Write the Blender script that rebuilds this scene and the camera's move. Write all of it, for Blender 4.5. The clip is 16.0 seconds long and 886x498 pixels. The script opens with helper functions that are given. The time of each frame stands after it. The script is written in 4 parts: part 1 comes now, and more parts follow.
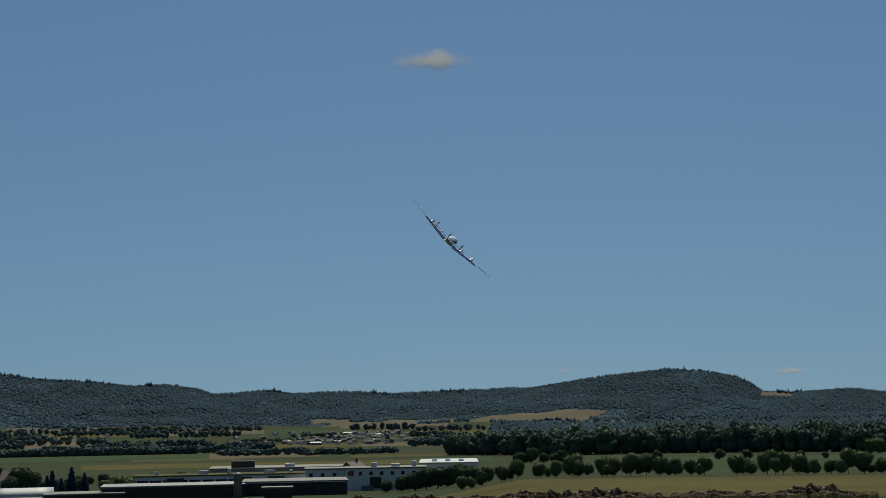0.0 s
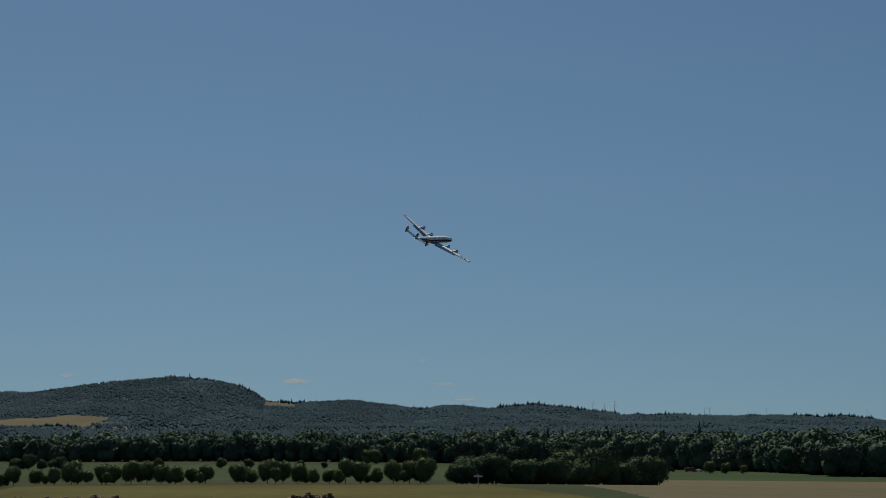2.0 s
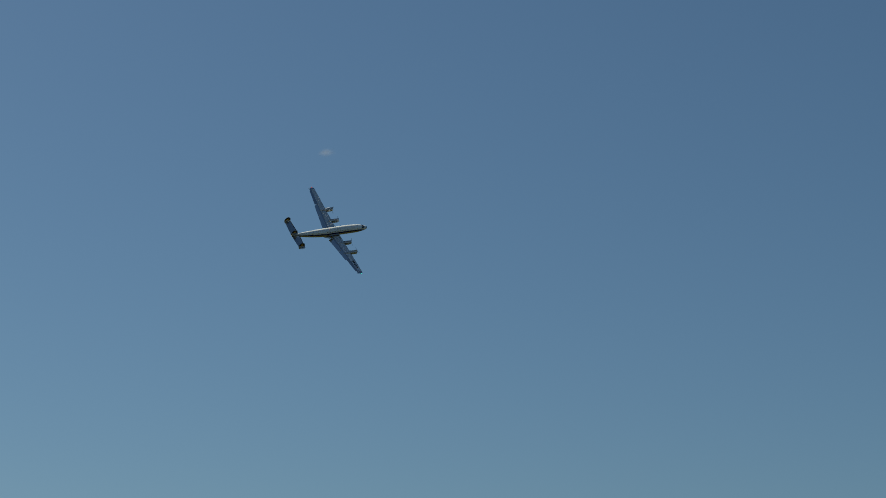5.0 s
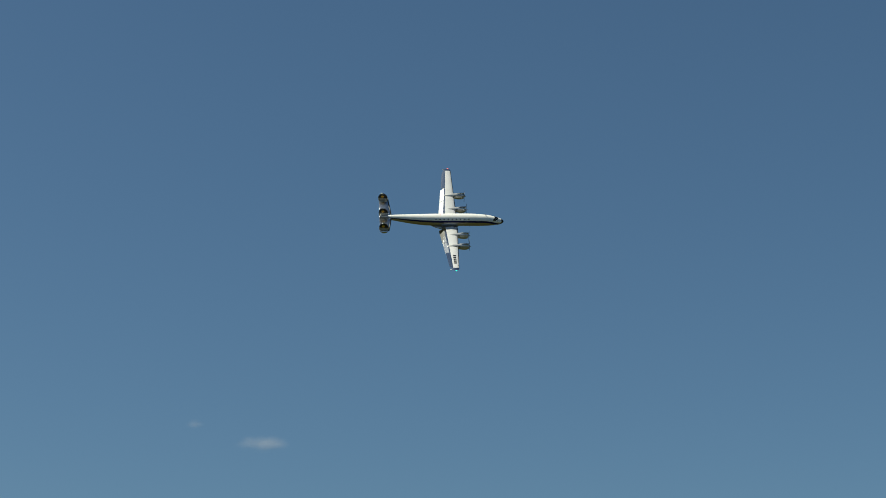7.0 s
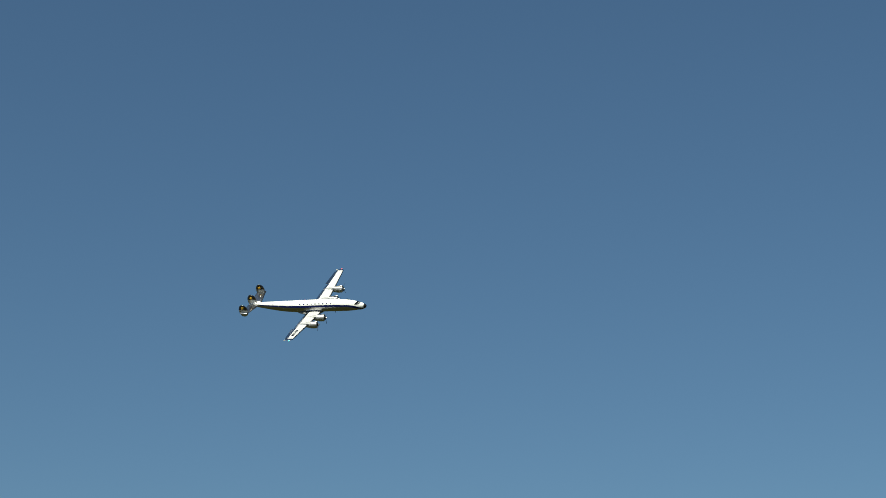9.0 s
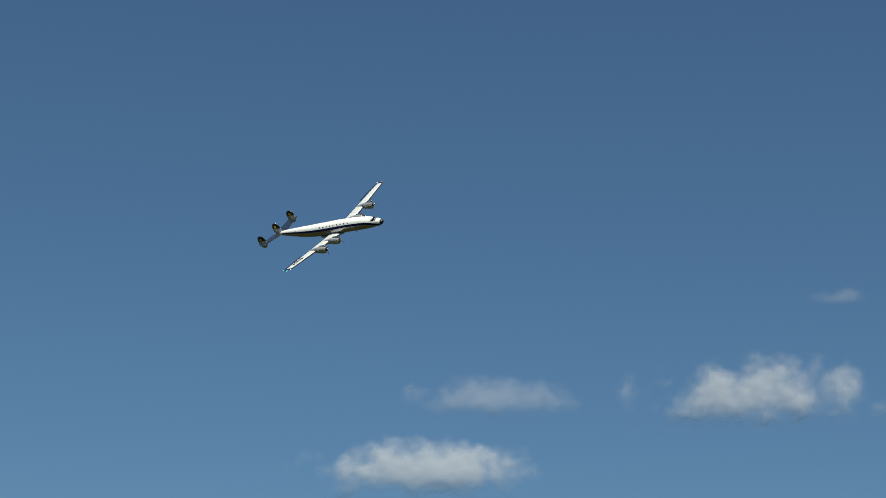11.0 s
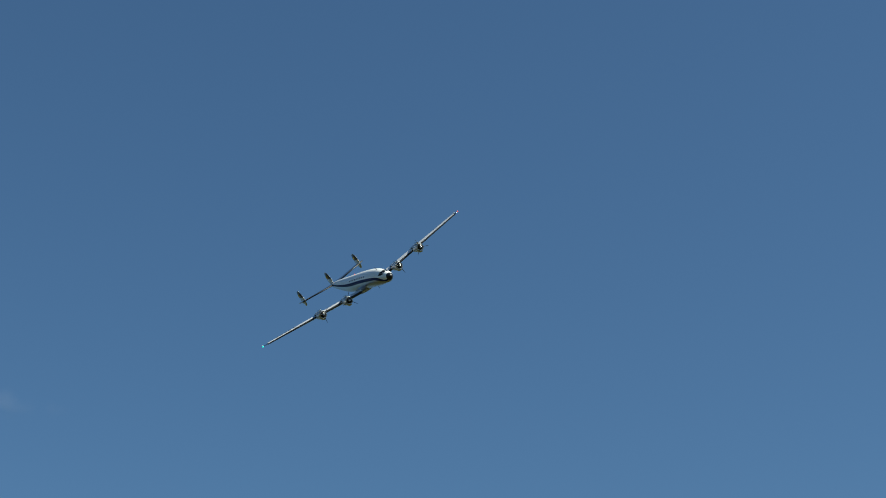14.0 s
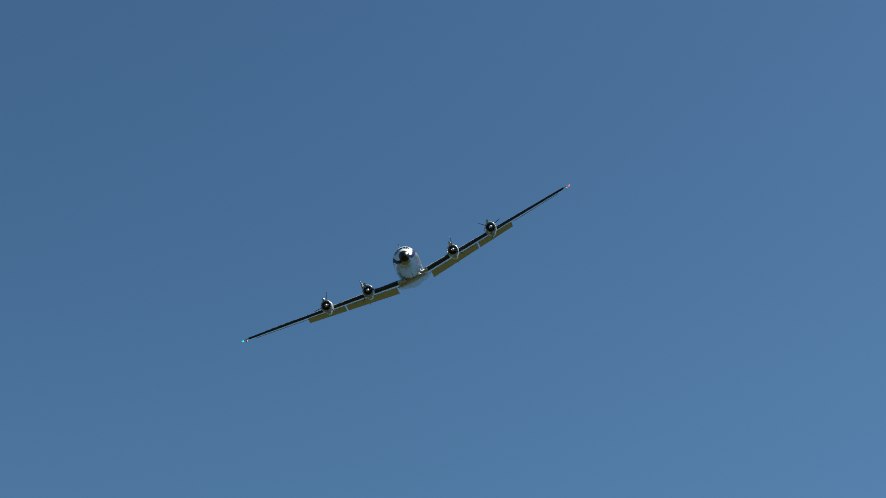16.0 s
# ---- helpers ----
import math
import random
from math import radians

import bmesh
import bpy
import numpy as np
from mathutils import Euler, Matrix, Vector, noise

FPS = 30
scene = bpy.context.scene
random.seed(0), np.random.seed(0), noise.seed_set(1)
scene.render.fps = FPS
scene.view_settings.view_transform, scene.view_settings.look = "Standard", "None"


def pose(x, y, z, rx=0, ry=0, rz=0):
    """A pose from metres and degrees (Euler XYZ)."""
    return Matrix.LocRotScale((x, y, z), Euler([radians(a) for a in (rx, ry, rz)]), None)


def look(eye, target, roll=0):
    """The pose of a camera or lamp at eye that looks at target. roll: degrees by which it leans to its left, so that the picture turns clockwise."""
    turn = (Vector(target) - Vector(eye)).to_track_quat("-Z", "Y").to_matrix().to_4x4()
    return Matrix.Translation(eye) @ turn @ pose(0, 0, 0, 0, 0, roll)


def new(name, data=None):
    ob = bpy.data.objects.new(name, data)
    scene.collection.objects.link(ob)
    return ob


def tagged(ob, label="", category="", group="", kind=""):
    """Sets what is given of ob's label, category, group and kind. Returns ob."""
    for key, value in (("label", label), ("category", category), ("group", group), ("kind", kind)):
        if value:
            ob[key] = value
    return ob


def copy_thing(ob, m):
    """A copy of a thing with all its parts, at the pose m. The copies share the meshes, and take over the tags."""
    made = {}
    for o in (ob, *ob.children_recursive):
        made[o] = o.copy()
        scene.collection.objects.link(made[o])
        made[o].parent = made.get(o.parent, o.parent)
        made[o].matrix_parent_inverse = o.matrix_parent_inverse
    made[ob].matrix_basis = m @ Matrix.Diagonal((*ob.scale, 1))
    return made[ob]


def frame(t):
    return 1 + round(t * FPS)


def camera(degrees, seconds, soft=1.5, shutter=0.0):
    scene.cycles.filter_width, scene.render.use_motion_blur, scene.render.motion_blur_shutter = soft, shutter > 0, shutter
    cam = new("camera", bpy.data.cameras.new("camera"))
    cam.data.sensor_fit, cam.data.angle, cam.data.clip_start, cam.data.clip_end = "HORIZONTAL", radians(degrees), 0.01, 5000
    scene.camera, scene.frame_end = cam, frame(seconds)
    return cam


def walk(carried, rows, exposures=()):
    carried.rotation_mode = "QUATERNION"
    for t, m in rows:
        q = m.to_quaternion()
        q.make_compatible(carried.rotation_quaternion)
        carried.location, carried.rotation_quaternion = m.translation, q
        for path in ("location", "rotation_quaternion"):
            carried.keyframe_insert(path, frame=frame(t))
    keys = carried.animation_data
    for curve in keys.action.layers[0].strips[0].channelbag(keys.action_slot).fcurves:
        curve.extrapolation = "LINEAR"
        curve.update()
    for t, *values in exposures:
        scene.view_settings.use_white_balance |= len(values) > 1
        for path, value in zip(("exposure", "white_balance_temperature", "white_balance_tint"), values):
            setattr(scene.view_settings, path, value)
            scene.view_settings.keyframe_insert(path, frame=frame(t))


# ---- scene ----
# ------------------------------------------------------------------ camera
cam = camera(29.0, 16.0, soft=0.9)
EYE = 1.7
# seconds, heading (degrees clockwise from +Y), tilt above the horizon, lean to the left
PAN = [
    (0, 0.00, 5.50, -1.00),
    (0.25, 1.32, 5.69, -0.62),
    (0.5, 2.90, 5.83, -0.25),
    (0.75, 5.29, 5.85, -0.12),
    (1, 7.80, 5.72, 0.00),
    (1.25, 9.77, 5.51, 0.10),
    (1.5, 11.70, 5.42, 0.20),
    (1.75, 13.97, 5.49, 0.15),
    (2, 16.30, 5.65, 0.10),
    (2.25, 18.51, 5.81, 0.00),
    (2.5, 20.70, 6.12, -0.10),
    (2.75, 22.88, 6.75, -0.05),
    (3, 25.20, 7.56, 0.00),
    (3.25, 27.86, 8.40, 0.00),
    (3.5, 30.89, 9.12, 0.00),
    (3.75, 34.24, 9.76, 0.00),
    (4, 37.81, 10.31, 0.00),
    (4.25, 41.50, 10.81, 0.00),
    (4.5, 45.17, 11.21, 0.00),
    (4.75, 48.91, 11.49, 0.00),
    (5, 52.94, 11.77, 0.00),
    (5.25, 57.50, 12.17, 0.00),
    (5.5, 62.70, 12.72, 0.00),
    (5.75, 67.24, 13.56, 0.00),
    (6, 72.10, 14.32, 0.00),
    (6.25, 78.31, 14.63, 0.00),
    (6.5, 85.80, 14.91, 0.00),
    (6.75, 93.47, 14.90, 0.00),
    (7, 102.00, 14.77, 0.00),
    (7.25, 110.82, 14.69, 0.00),
    (7.5, 119.50, 14.68, 0.00),
    (7.75, 127.91, 14.84, 0.00),
    (8, 135.50, 15.03, 0.00),
    (8.25, 141.95, 15.17, 0.00),
    (8.5, 147.39, 15.23, 0.00),
    (8.75, 152.05, 15.24, 0.00),
    (9, 156.20, 15.21, 0.00),
    (9.25, 160.07, 15.16, 0.00),
    (9.5, 163.91, 15.10, 0.00),
    (9.75, 167.97, 15.06, 0.00),
    (10, 172.49, 15.04, 0.00),
    (10.25, 177.72, 15.06, 0.00),
    (10.5, 183.90, 15.14, 0.00),
    (10.75, 190.92, 15.37, 0.00),
    (11, 197.20, 16.09, 0.00),
    (11.25, 201.04, 17.50, 0.00),
    (11.5, 205.00, 18.92, 0.00),
    (11.75, 209.47, 19.55, 0.00),
    (12, 214.20, 19.93, 0.00),
    (12.25, 219.03, 20.33, 0.00),
    (12.5, 224.00, 20.76, 0.00),
    (12.75, 229.22, 21.35, 0.00),
    (13, 234.30, 21.99, 0.00),
    (13.25, 238.73, 22.65, 0.00),
    (13.5, 243.00, 23.20, 0.00),
    (13.75, 247.54, 23.45, 0.00),
    (14, 252.00, 23.60, 0.00),
    (14.25, 256.16, 23.77, 0.00),
    (14.5, 260.00, 23.91, 0.00),
    (14.75, 263.28, 24.00, 0.00),
    (15, 266.50, 24.15, 0.00),
    (15.25, 270.16, 24.49, 0.00),
    (15.5, 274.00, 24.93, 0.00),
    (15.75, 277.97, 25.45, 0.00),
    (16, 282.00, 26.01, 0.00),
]
walk(cam, [(t, pose(0, 0, EYE, 90 + tilt, 0, -yaw) @ pose(0, 0, 0, 0, 0, lean)) for t, yaw, tilt, lean in PAN],
     exposures=[(0.0, -0.12, 5930, -4), (1.0, -0.21, 5980, -5), (2.0, -0.21, 6120, -4), (3.2, -0.13, 6300, -5), (6.0, 0.32, 6480, -7), (8.0, 0.58, 6500, -7), (11.0, 0.45, 6170, -6), (13.0, 0.77, 5980, -6), (16.0, 0.69, 5880, -9)])

# ------------------------------------------------------------------ daylight
SUN_AZ, SUN_EL = 3.0, 54.0
world = bpy.data.worlds.new("world")
scene.world = world
world.use_nodes = True
wn = world.node_tree
sky = wn.nodes.new("ShaderNodeTexSky")
sky.sky_type, sky.sun_disc = "NISHITA", False
sky.sun_elevation, sky.sun_rotation = radians(SUN_EL), radians(SUN_AZ)
sky.air_density, sky.dust_density, sky.ozone_density, sky.altitude = 0.9, 0.9, 6.0, 350
way, lift = wn.nodes.new("ShaderNodeTexCoord"), wn.nodes.new("ShaderNodeMapping")
lift.vector_type = "POINT"
lift.inputs["Location"].default_value, lift.inputs["Scale"].default_value = (0, 0, 0.075), (1, 1, 0.74)
wn.links.new(way.outputs["Generated"], lift.inputs["Vector"])
wn.links.new(lift.outputs[0], sky.inputs[0])
wn.links.new(sky.outputs[0], wn.nodes["Background"].inputs[0])
wn.nodes["Background"].inputs[1].default_value = 0.05
sun = new("sun", bpy.data.lights.new("sun", "SUN"))
sun.data.energy, sun.data.angle, sun.data.color = 5.0, radians(0.53), (1.0, 0.88, 0.74)
sd = Vector((math.sin(radians(SUN_AZ)) * math.cos(radians(SUN_EL)),
             math.cos(radians(SUN_AZ)) * math.cos(radians(SUN_EL)), math.sin(radians(SUN_EL))))
sun.matrix_world = look(sd * 200, (0, 0, 0))


# ------------------------------------------------------------------ materials
def material(name, color, rough=0.6, metal=0.0, scale=6.0, vary=0.25, bump=0.0, fine=0.0, emit=0.0, island=0.0, coat=0.0, spec=0.5):
    """A surface with two scales of variation in its colour, and fine relief."""
    m = bpy.data.materials.new(name)
    m.use_nodes = True
    nt = m.node_tree
    b = nt.nodes["Principled BSDF"]
    b.inputs["Roughness"].default_value, b.inputs["Metallic"].default_value = rough, metal
    b.inputs["Coat Weight"].default_value = coat
    b.inputs["Specular IOR Level"].default_value = spec
    co = nt.nodes.new("ShaderNodeTexCoord")
    big = nt.nodes.new("ShaderNodeTexNoise")
    big.inputs["Scale"].default_value, big.inputs["Detail"].default_value = scale, 6
    nt.links.new(co.outputs["Object"], big.inputs["Vector"])
    small = nt.nodes.new("ShaderNodeTexNoise")
    small.inputs["Scale"].default_value, small.inputs["Detail"].default_value = fine or scale * 11, 4
    nt.links.new(co.outputs["Object"], small.inputs["Vector"])
    add = nt.nodes.new("ShaderNodeMath")
    add.operation = "ADD"
    nt.links.new(big.outputs["Fac"], add.inputs[0])
    nt.links.new(small.outputs["Fac"], add.inputs[1])
    last = add.outputs[0]
    if island:
        geo = nt.nodes.new("ShaderNodeNewGeometry")
        mul = nt.nodes.new("ShaderNodeMath")
        mul.operation = "MULTIPLY_ADD"
        nt.links.new(geo.outputs["Random Per Island"], mul.inputs[0])
        mul.inputs[1].default_value = island
        nt.links.new(last, mul.inputs[2])
        last = mul.outputs[0]
    ramp = nt.nodes.new("ShaderNodeMapRange")
    ramp.inputs["From Min"].default_value, ramp.inputs["From Max"].default_value = 0.6, 1.4 + island
    ramp.inputs["To Min"].default_value, ramp.inputs["To Max"].default_value = 1 - vary, 1 + vary
    nt.links.new(last, ramp.inputs["Value"])
    mix = nt.nodes.new("ShaderNodeVectorMath")
    mix.operation = "SCALE"
    mix.inputs[0].default_value = color
    nt.links.new(ramp.outputs[0], mix.inputs["Scale"])
    nt.links.new(mix.outputs[0], b.inputs["Base Color"])
    if bump:
        bp = nt.nodes.new("ShaderNodeBump")
        bp.inputs["Strength"].default_value = bump
        nt.links.new(small.outputs["Fac"], bp.inputs["Height"])
        nt.links.new(bp.outputs[0], b.inputs["Normal"])
    if emit:
        b.inputs["Emission Color"].default_value = (*color, 1)
        b.inputs["Emission Strength"].default_value = emit
    return m


WHITE = material("white_gloss_paint", (0.84, 0.84, 0.83), 0.3, 0, 3, 0.03, coat=0.2)
BLUE = material("dark_blue_paint", (0.008, 0.012, 0.075), 0.5, 0, 3, 0.1, spec=0.08)
BELLY = material("bare_metal_belly", (0.4, 0.395, 0.385), 0.32, 1, 2.5, 0.1, fine=14)
TAILSKIN = material("satin_aluminium", (0.56, 0.565, 0.58), 0.24, 1, 2.5, 0.1, fine=14)
BLACK = material("black_paint", (0.012, 0.012, 0.014), 0.35, 0, 4, 0.2)
GREY = material("pale_grey_wing_paint", (0.68, 0.68, 0.7), 0.42, 0.3, 3, 0.08)
MIRROR = material("mirror_polished_flap", (0.56, 0.57, 0.6), 0.17, 1, 2.5, 0.07, fine=14)
SILVER = material("silver_engine_paint", (0.5, 0.5, 0.51), 0.38, 0.55, 4, 0.12, fine=25)
CHROME = material("polished_aluminium", (0.56, 0.57, 0.6), 0.2, 1, 2.5, 0.08, fine=14)
DULL = material("brushed_aluminium", (0.6, 0.61, 0.63), 0.32, 1, 3, 0.12, fine=20)
YELLOW = material("yellow_emblem_paint", (0.75, 0.42, 0.03), 0.35, 0, 3, 0.05)
RUBBER = material("black_deicing_boot", (0.015, 0.015, 0.017), 0.5, 0, 5, 0.2)
GLASS = material("dark_cockpit_glass", (0.008, 0.009, 0.011), 0.2, 0, 3, 0.1, spec=0.2)
GREEN_LAMP = material("green_navigation_light", (0.1, 1.0, 0.75), 0.3, emit=0.7)
RED_LAMP = material("red_navigation_light", (1.0, 0.12, 0.1), 0.3, emit=0.6)
WHITE_LAMP = material("white_navigation_light", (1.0, 0.95, 0.9), 0.3, emit=1.0)

FOREGRASS = material("dry_meadow_grass", (0.034, 0.035, 0.012), 0.9, 0, 0.03, 0.5, 0.4, fine=0.6, spec=0.03)
MEADOW = material("green_meadow", (0.034, 0.040, 0.017), 0.9, 0, 0.01, 0.3, 0.3, fine=0.4, spec=0.03)
WHEAT = material("ripe_wheat_field", (0.071, 0.061, 0.018), 0.9, 0, 0.02, 0.4, 0.3, fine=0.3, spec=0.03)
STUBBLE = material("stubble_field", (0.099, 0.081, 0.052), 0.9, 0, 0.006, 0.25, 0.2, fine=0.2, spec=0.03)
CROP = material("dark_green_crop", (0.035, 0.051, 0.021), 0.9, 0, 0.01, 0.3, 0.3, fine=0.4, spec=0.03)
# far slopes: the blue of the haze between is put into this colour
HAZE_WOODS = material("haze_blue_hillside", (0.033, 0.054, 0.069), 0.95, 0, 0.006, 0.55, 0.3, fine=0.13, spec=0.03)
LEAF = material("orchard_leaves", (0.101, 0.131, 0.051), 0.6, 0, 0.6, 0.35, island=0.35, spec=0.03)
LEAF_DARK = material("oak_leaves", (0.073, 0.099, 0.050), 0.75, 0, 0.03, 0.35, island=0.35, spec=0.03)
LEAF_LIGHT = material("lime_leaves", (0.101, 0.123, 0.044), 0.6, 0, 0.3, 0.3, island=0.5, spec=0.03)
WOODLEAF = material("mixed_wood_leaves", (0.068, 0.096, 0.064), 0.8, 0, 0.03, 0.3, island=0.3, spec=0.05)
# valley hedges: distance haze mixed into the leaves, paler and bluer
HAZE_HEDGELEAF = material("haze_pale_hedge_leaves", (0.085, 0.113, 0.101), 0.8, 0, 0.01, 0.3, island=0.4, spec=0.05)
# needle colour carries the far hills' haze blue, on near evergreens too
HAZE_SPRUCE = material("haze_blue_needles", (0.031, 0.051, 0.067), 0.9, 0, 0.004, 0.35, island=0.3, fine=0.02, spec=0.03)
BARK = material("grey_brown_bark", (0.09, 0.07, 0.05), 0.9, 0, 2, 0.3, spec=0.03)
SOIL = material("dark_manure_soil", (0.06, 0.04, 0.026), 0.95, 0, 0.8, 0.5, 0.6, fine=5, spec=0.03)
STRAW = material("pale_straw", (0.24, 0.18, 0.12), 0.9, 0, 1.5, 0.5, 0.5, fine=7, spec=0.03)
WALLW = material("white_render", (0.72, 0.67, 0.6), 0.8, 0, 0.2, 0.1)
WALLG = material("grey_sheet_cladding", (0.17, 0.16, 0.145), 0.6, 0, 0.15, 0.2)
WALLD = material("dark_weathered_boards", (0.045, 0.037, 0.031), 0.8, 0, 0.3, 0.3)
ROOFG = material("grey_flat_roof", (0.15, 0.135, 0.115), 0.8, 0, 0.1, 0.2)
ROOFW = material("white_membrane_roof", (0.38, 0.37, 0.355), 0.6, 0, 0.1, 0.1)
GREENROOF = material("planted_roof", (0.09, 0.085, 0.04), 0.9, 0, 0.3, 0.35, 0.4, fine=2, spec=0.03)
SIGNRED = material("red_sign_paint", (0.3, 0.03, 0.03), 0.5, 0, 1, 0.1)
TILE = material("red_brown_roof_tiles", (0.1, 0.07, 0.06), 0.8, 0, 0.3, 0.3)
PANE = material("dark_window_glass", (0.02, 0.025, 0.03), 0.1, 0, 1, 0.2)
STEEL = material("pale_grey_steel", (0.6, 0.61, 0.62), 0.45, 0, 0.1, 0.08)
REDP = material("red_lorry_paint", (0.22, 0.05, 0.03), 0.5, 0, 1, 0.15)


# ------------------------------------------------------------------ mesh helpers
def mesh(bm, name, mats, smooth=True):
    me = bpy.data.meshes.new(name)
    bm.to_mesh(me)
    bm.free()
    for m in (mats if isinstance(mats, (list, tuple)) else [mats]):
        me.materials.append(m)
    if smooth:
        me.polygons.foreach_set("use_smooth", [True] * len(me.polygons))
    return me


def part(name, bm, mat, parent, label="", smooth=True):
    ob = new(name, mesh(bm, name, mat, smooth))
    ob.parent = parent
    return tagged(ob, label)


def loft(bm, rings, cap=True, close=True):
    """Skin over rings of equal length."""
    vs = [[bm.verts.new(p) for p in r] for r in rings]
    n = len(vs[0])
    for a, b in zip(vs, vs[1:]):
        for i in range(n if close else n - 1):
            j = (i + 1) % n
            try:
                bm.faces.new((a[i], a[j], b[j], b[i]))
            except ValueError:
                pass
    if cap and close:
        bm.faces.new(list(reversed(vs[0])))
        bm.faces.new(vs[-1])
    return vs


def box(bm, x0, y0, z0, x1, y1, z1, m=None):
    vs = [bm.verts.new((x, y, z)) for x in (x0, x1) for y in (y0, y1) for z in (z0, z1)]
    if m is not None:
        for v in vs:
            v.co = m @ v.co
    for f in ((0, 1, 3, 2), (4, 6, 7, 5), (0, 4, 5, 1), (2, 3, 7, 6), (0, 2, 6, 4), (1, 5, 7, 3)):
        bm.faces.new([vs[i] for i in f])


def lerp(x, xs, ys):
    return float(np.interp(x, xs, ys))


# ------------------------------------------------------------------ the airliner (a large flying model, 1:7.5)
S = 5.0 / 37.6                      # metres of the model for a metre of the prototype
NOSE = 11.45
BODY = 0.805                        # the body is short against its long wing


def P(x, y, z):
    return (x * S, y * S, z * S)


ST_D = [0, 0.15, 0.45, 0.9, 1.5, 2.2, 3.0, 4.2, 6, 8.5, 12, 16, 19, 22, 25, 28, 30.5, 32.3, 33.5, 34.0]
ST_R = [0.04, 0.34, 0.58, 0.8, 1.0, 1.16, 1.34, 1.52, 1.68, 1.76, 1.78, 1.77, 1.72, 1.58, 1.35, 1.05, 0.76, 0.5, 0.28, 0.05]
CZ_D = [0, 2, 5, 9, 14, 18, 22, 26, 30, 34]
CZ_Z = [0.1, 0.14, 0.25, 0.32, 0.24, 0.12, 0.16, 0.38, 0.68, 0.95]


def fus(d, ang, out=0.0):
    """A point of the fuselage skin: metres behind the nose, degrees above the horizontal on the left side."""
    r = lerp(d, ST_D, ST_R) + out
    a = radians(ang)
    squash = 1.0 if d <= 2 else 1.05 if ang % 360 < 180 else lerp(d, [18, 24], [0.85, 0.97])
    return P(NOSE - d * BODY, 0.96 * BODY * r * math.cos(a), 0.02 + BODY * (lerp(d, CZ_D, CZ_Z) + r * squash * math.sin(a)))


def band(d0, d1, lo, hi, n, out=0.0, steps=70):
    """A strip of fuselage skin between two lines given as functions of the distance behind the nose."""
    bm = bmesh.new()
    rings = []
    for i in range(steps + 1):
        d = d0 + (d1 - d0) * i / steps
        a, b = lo(d), hi(d)
        rings.append([fus(d, a + (b - a) * k / n, out) for k in range(n + 1)])
    loft(bm, rings, False, False)
    bmesh.ops.recalc_face_normals(bm, faces=bm.faces)
    return bm


def airfoil(xle, xte, y, z, thick, n=26, cut=1.0):
    """A closed ring round a wing section, cut off behind where a flap follows."""
    c = xle - xte
    up, dn = [], []
    for i in range(n + 1):
        u = cut * (0.5 - 0.5 * math.cos(math.pi * i / n))
        h = 5 * thick * (0.2969 * math.sqrt(u) - 0.126 * u - 0.3516 * u * u + 0.2843 * u ** 3 - 0.1015 * u ** 4)
        up.append(P(xle - u * c, y, z + c * h * 1.15))
        dn.append(P(xle - u * c, y, z - c * h * 0.85))
    return up + list(reversed(dn[1:-1]))


def wing_at(y):
    a = min(abs(y), 18.6) / 18.6
    return 1.27 - 0.78 * a, -3.0 + 1.78 * a, -0.9 + 1.77 * a, 0.145 - 0.045 * a


def wing_strip(y0, y1, u0, u1, out, side, top=True, steps=14, m=16):
    """A skin panel laid just proud of the wing, between two chord fractions."""
    bm = bmesh.new()
    rings = []
    for i in range(steps + 1):
        y = y0 + (y1 - y0) * i / steps
        xle, xte, z, th = wing_at(y)
        c = xle - xte
        r = []
        for k in range(m + 1):
            u = u0 + (u1 - u0) * (k / m) ** 2
            h = 5 * th * (0.2969 * math.sqrt(max(u, 0)) - 0.126 * u - 0.3516 * u * u + 0.2843 * u ** 3 - 0.1015 * u ** 4)
            zz = z + c * h * 1.15 + out if top else z - c * h * 0.85 - out
            r.append(P(xle - u * c, side * y, zz))
        rings.append(r)
    loft(bm, rings, False, False)
    bmesh.ops.recalc_face_normals(bm, faces=bm.faces)
    return bm


def boot_mesh(y0, y1, u1, out, side, steps=16):
    """A rubber boot wrapped round the wing's leading edge."""
    bm = bmesh.new()
    rings = []
    for i in range(steps + 1):
        y = y0 + (y1 - y0) * i / steps
        xle, xte, z, th = wing_at(y)
        c = xle - xte
        r = []
        for k in range(-12, 9):
            s = k / 12
            u = u1 * s * s
            h = 5 * th * (0.2969 * math.sqrt(u) - 0.126 * u - 0.3516 * u * u) * c
            r.append(P(xle - u * c + out * (1 - s * s), side * y, z + (h * 1.15 if s > 0 else -h * 0.85) + out * (1.0 if s > 0.2 else -1.0 if s < -0.2 else 5 * s)))
        rings.append(r)
    loft(bm, rings, False, False)
    bmesh.ops.recalc_face_normals(bm, faces=bm.faces)
    return bm


def revolve(pts, cx, cy, cz, n=20, squash=1.0, k=1.0):
    bm = bmesh.new()
    loft(bm, [[P(cx + k * x, cy + k * r * math.cos(2 * math.pi * i / n), cz + k * r * squash * math.sin(2 * math.pi * i / n)) for i in range(n)] for x, r in pts])
    bmesh.ops.recalc_face_normals(bm, faces=bm.faces)
    return bm


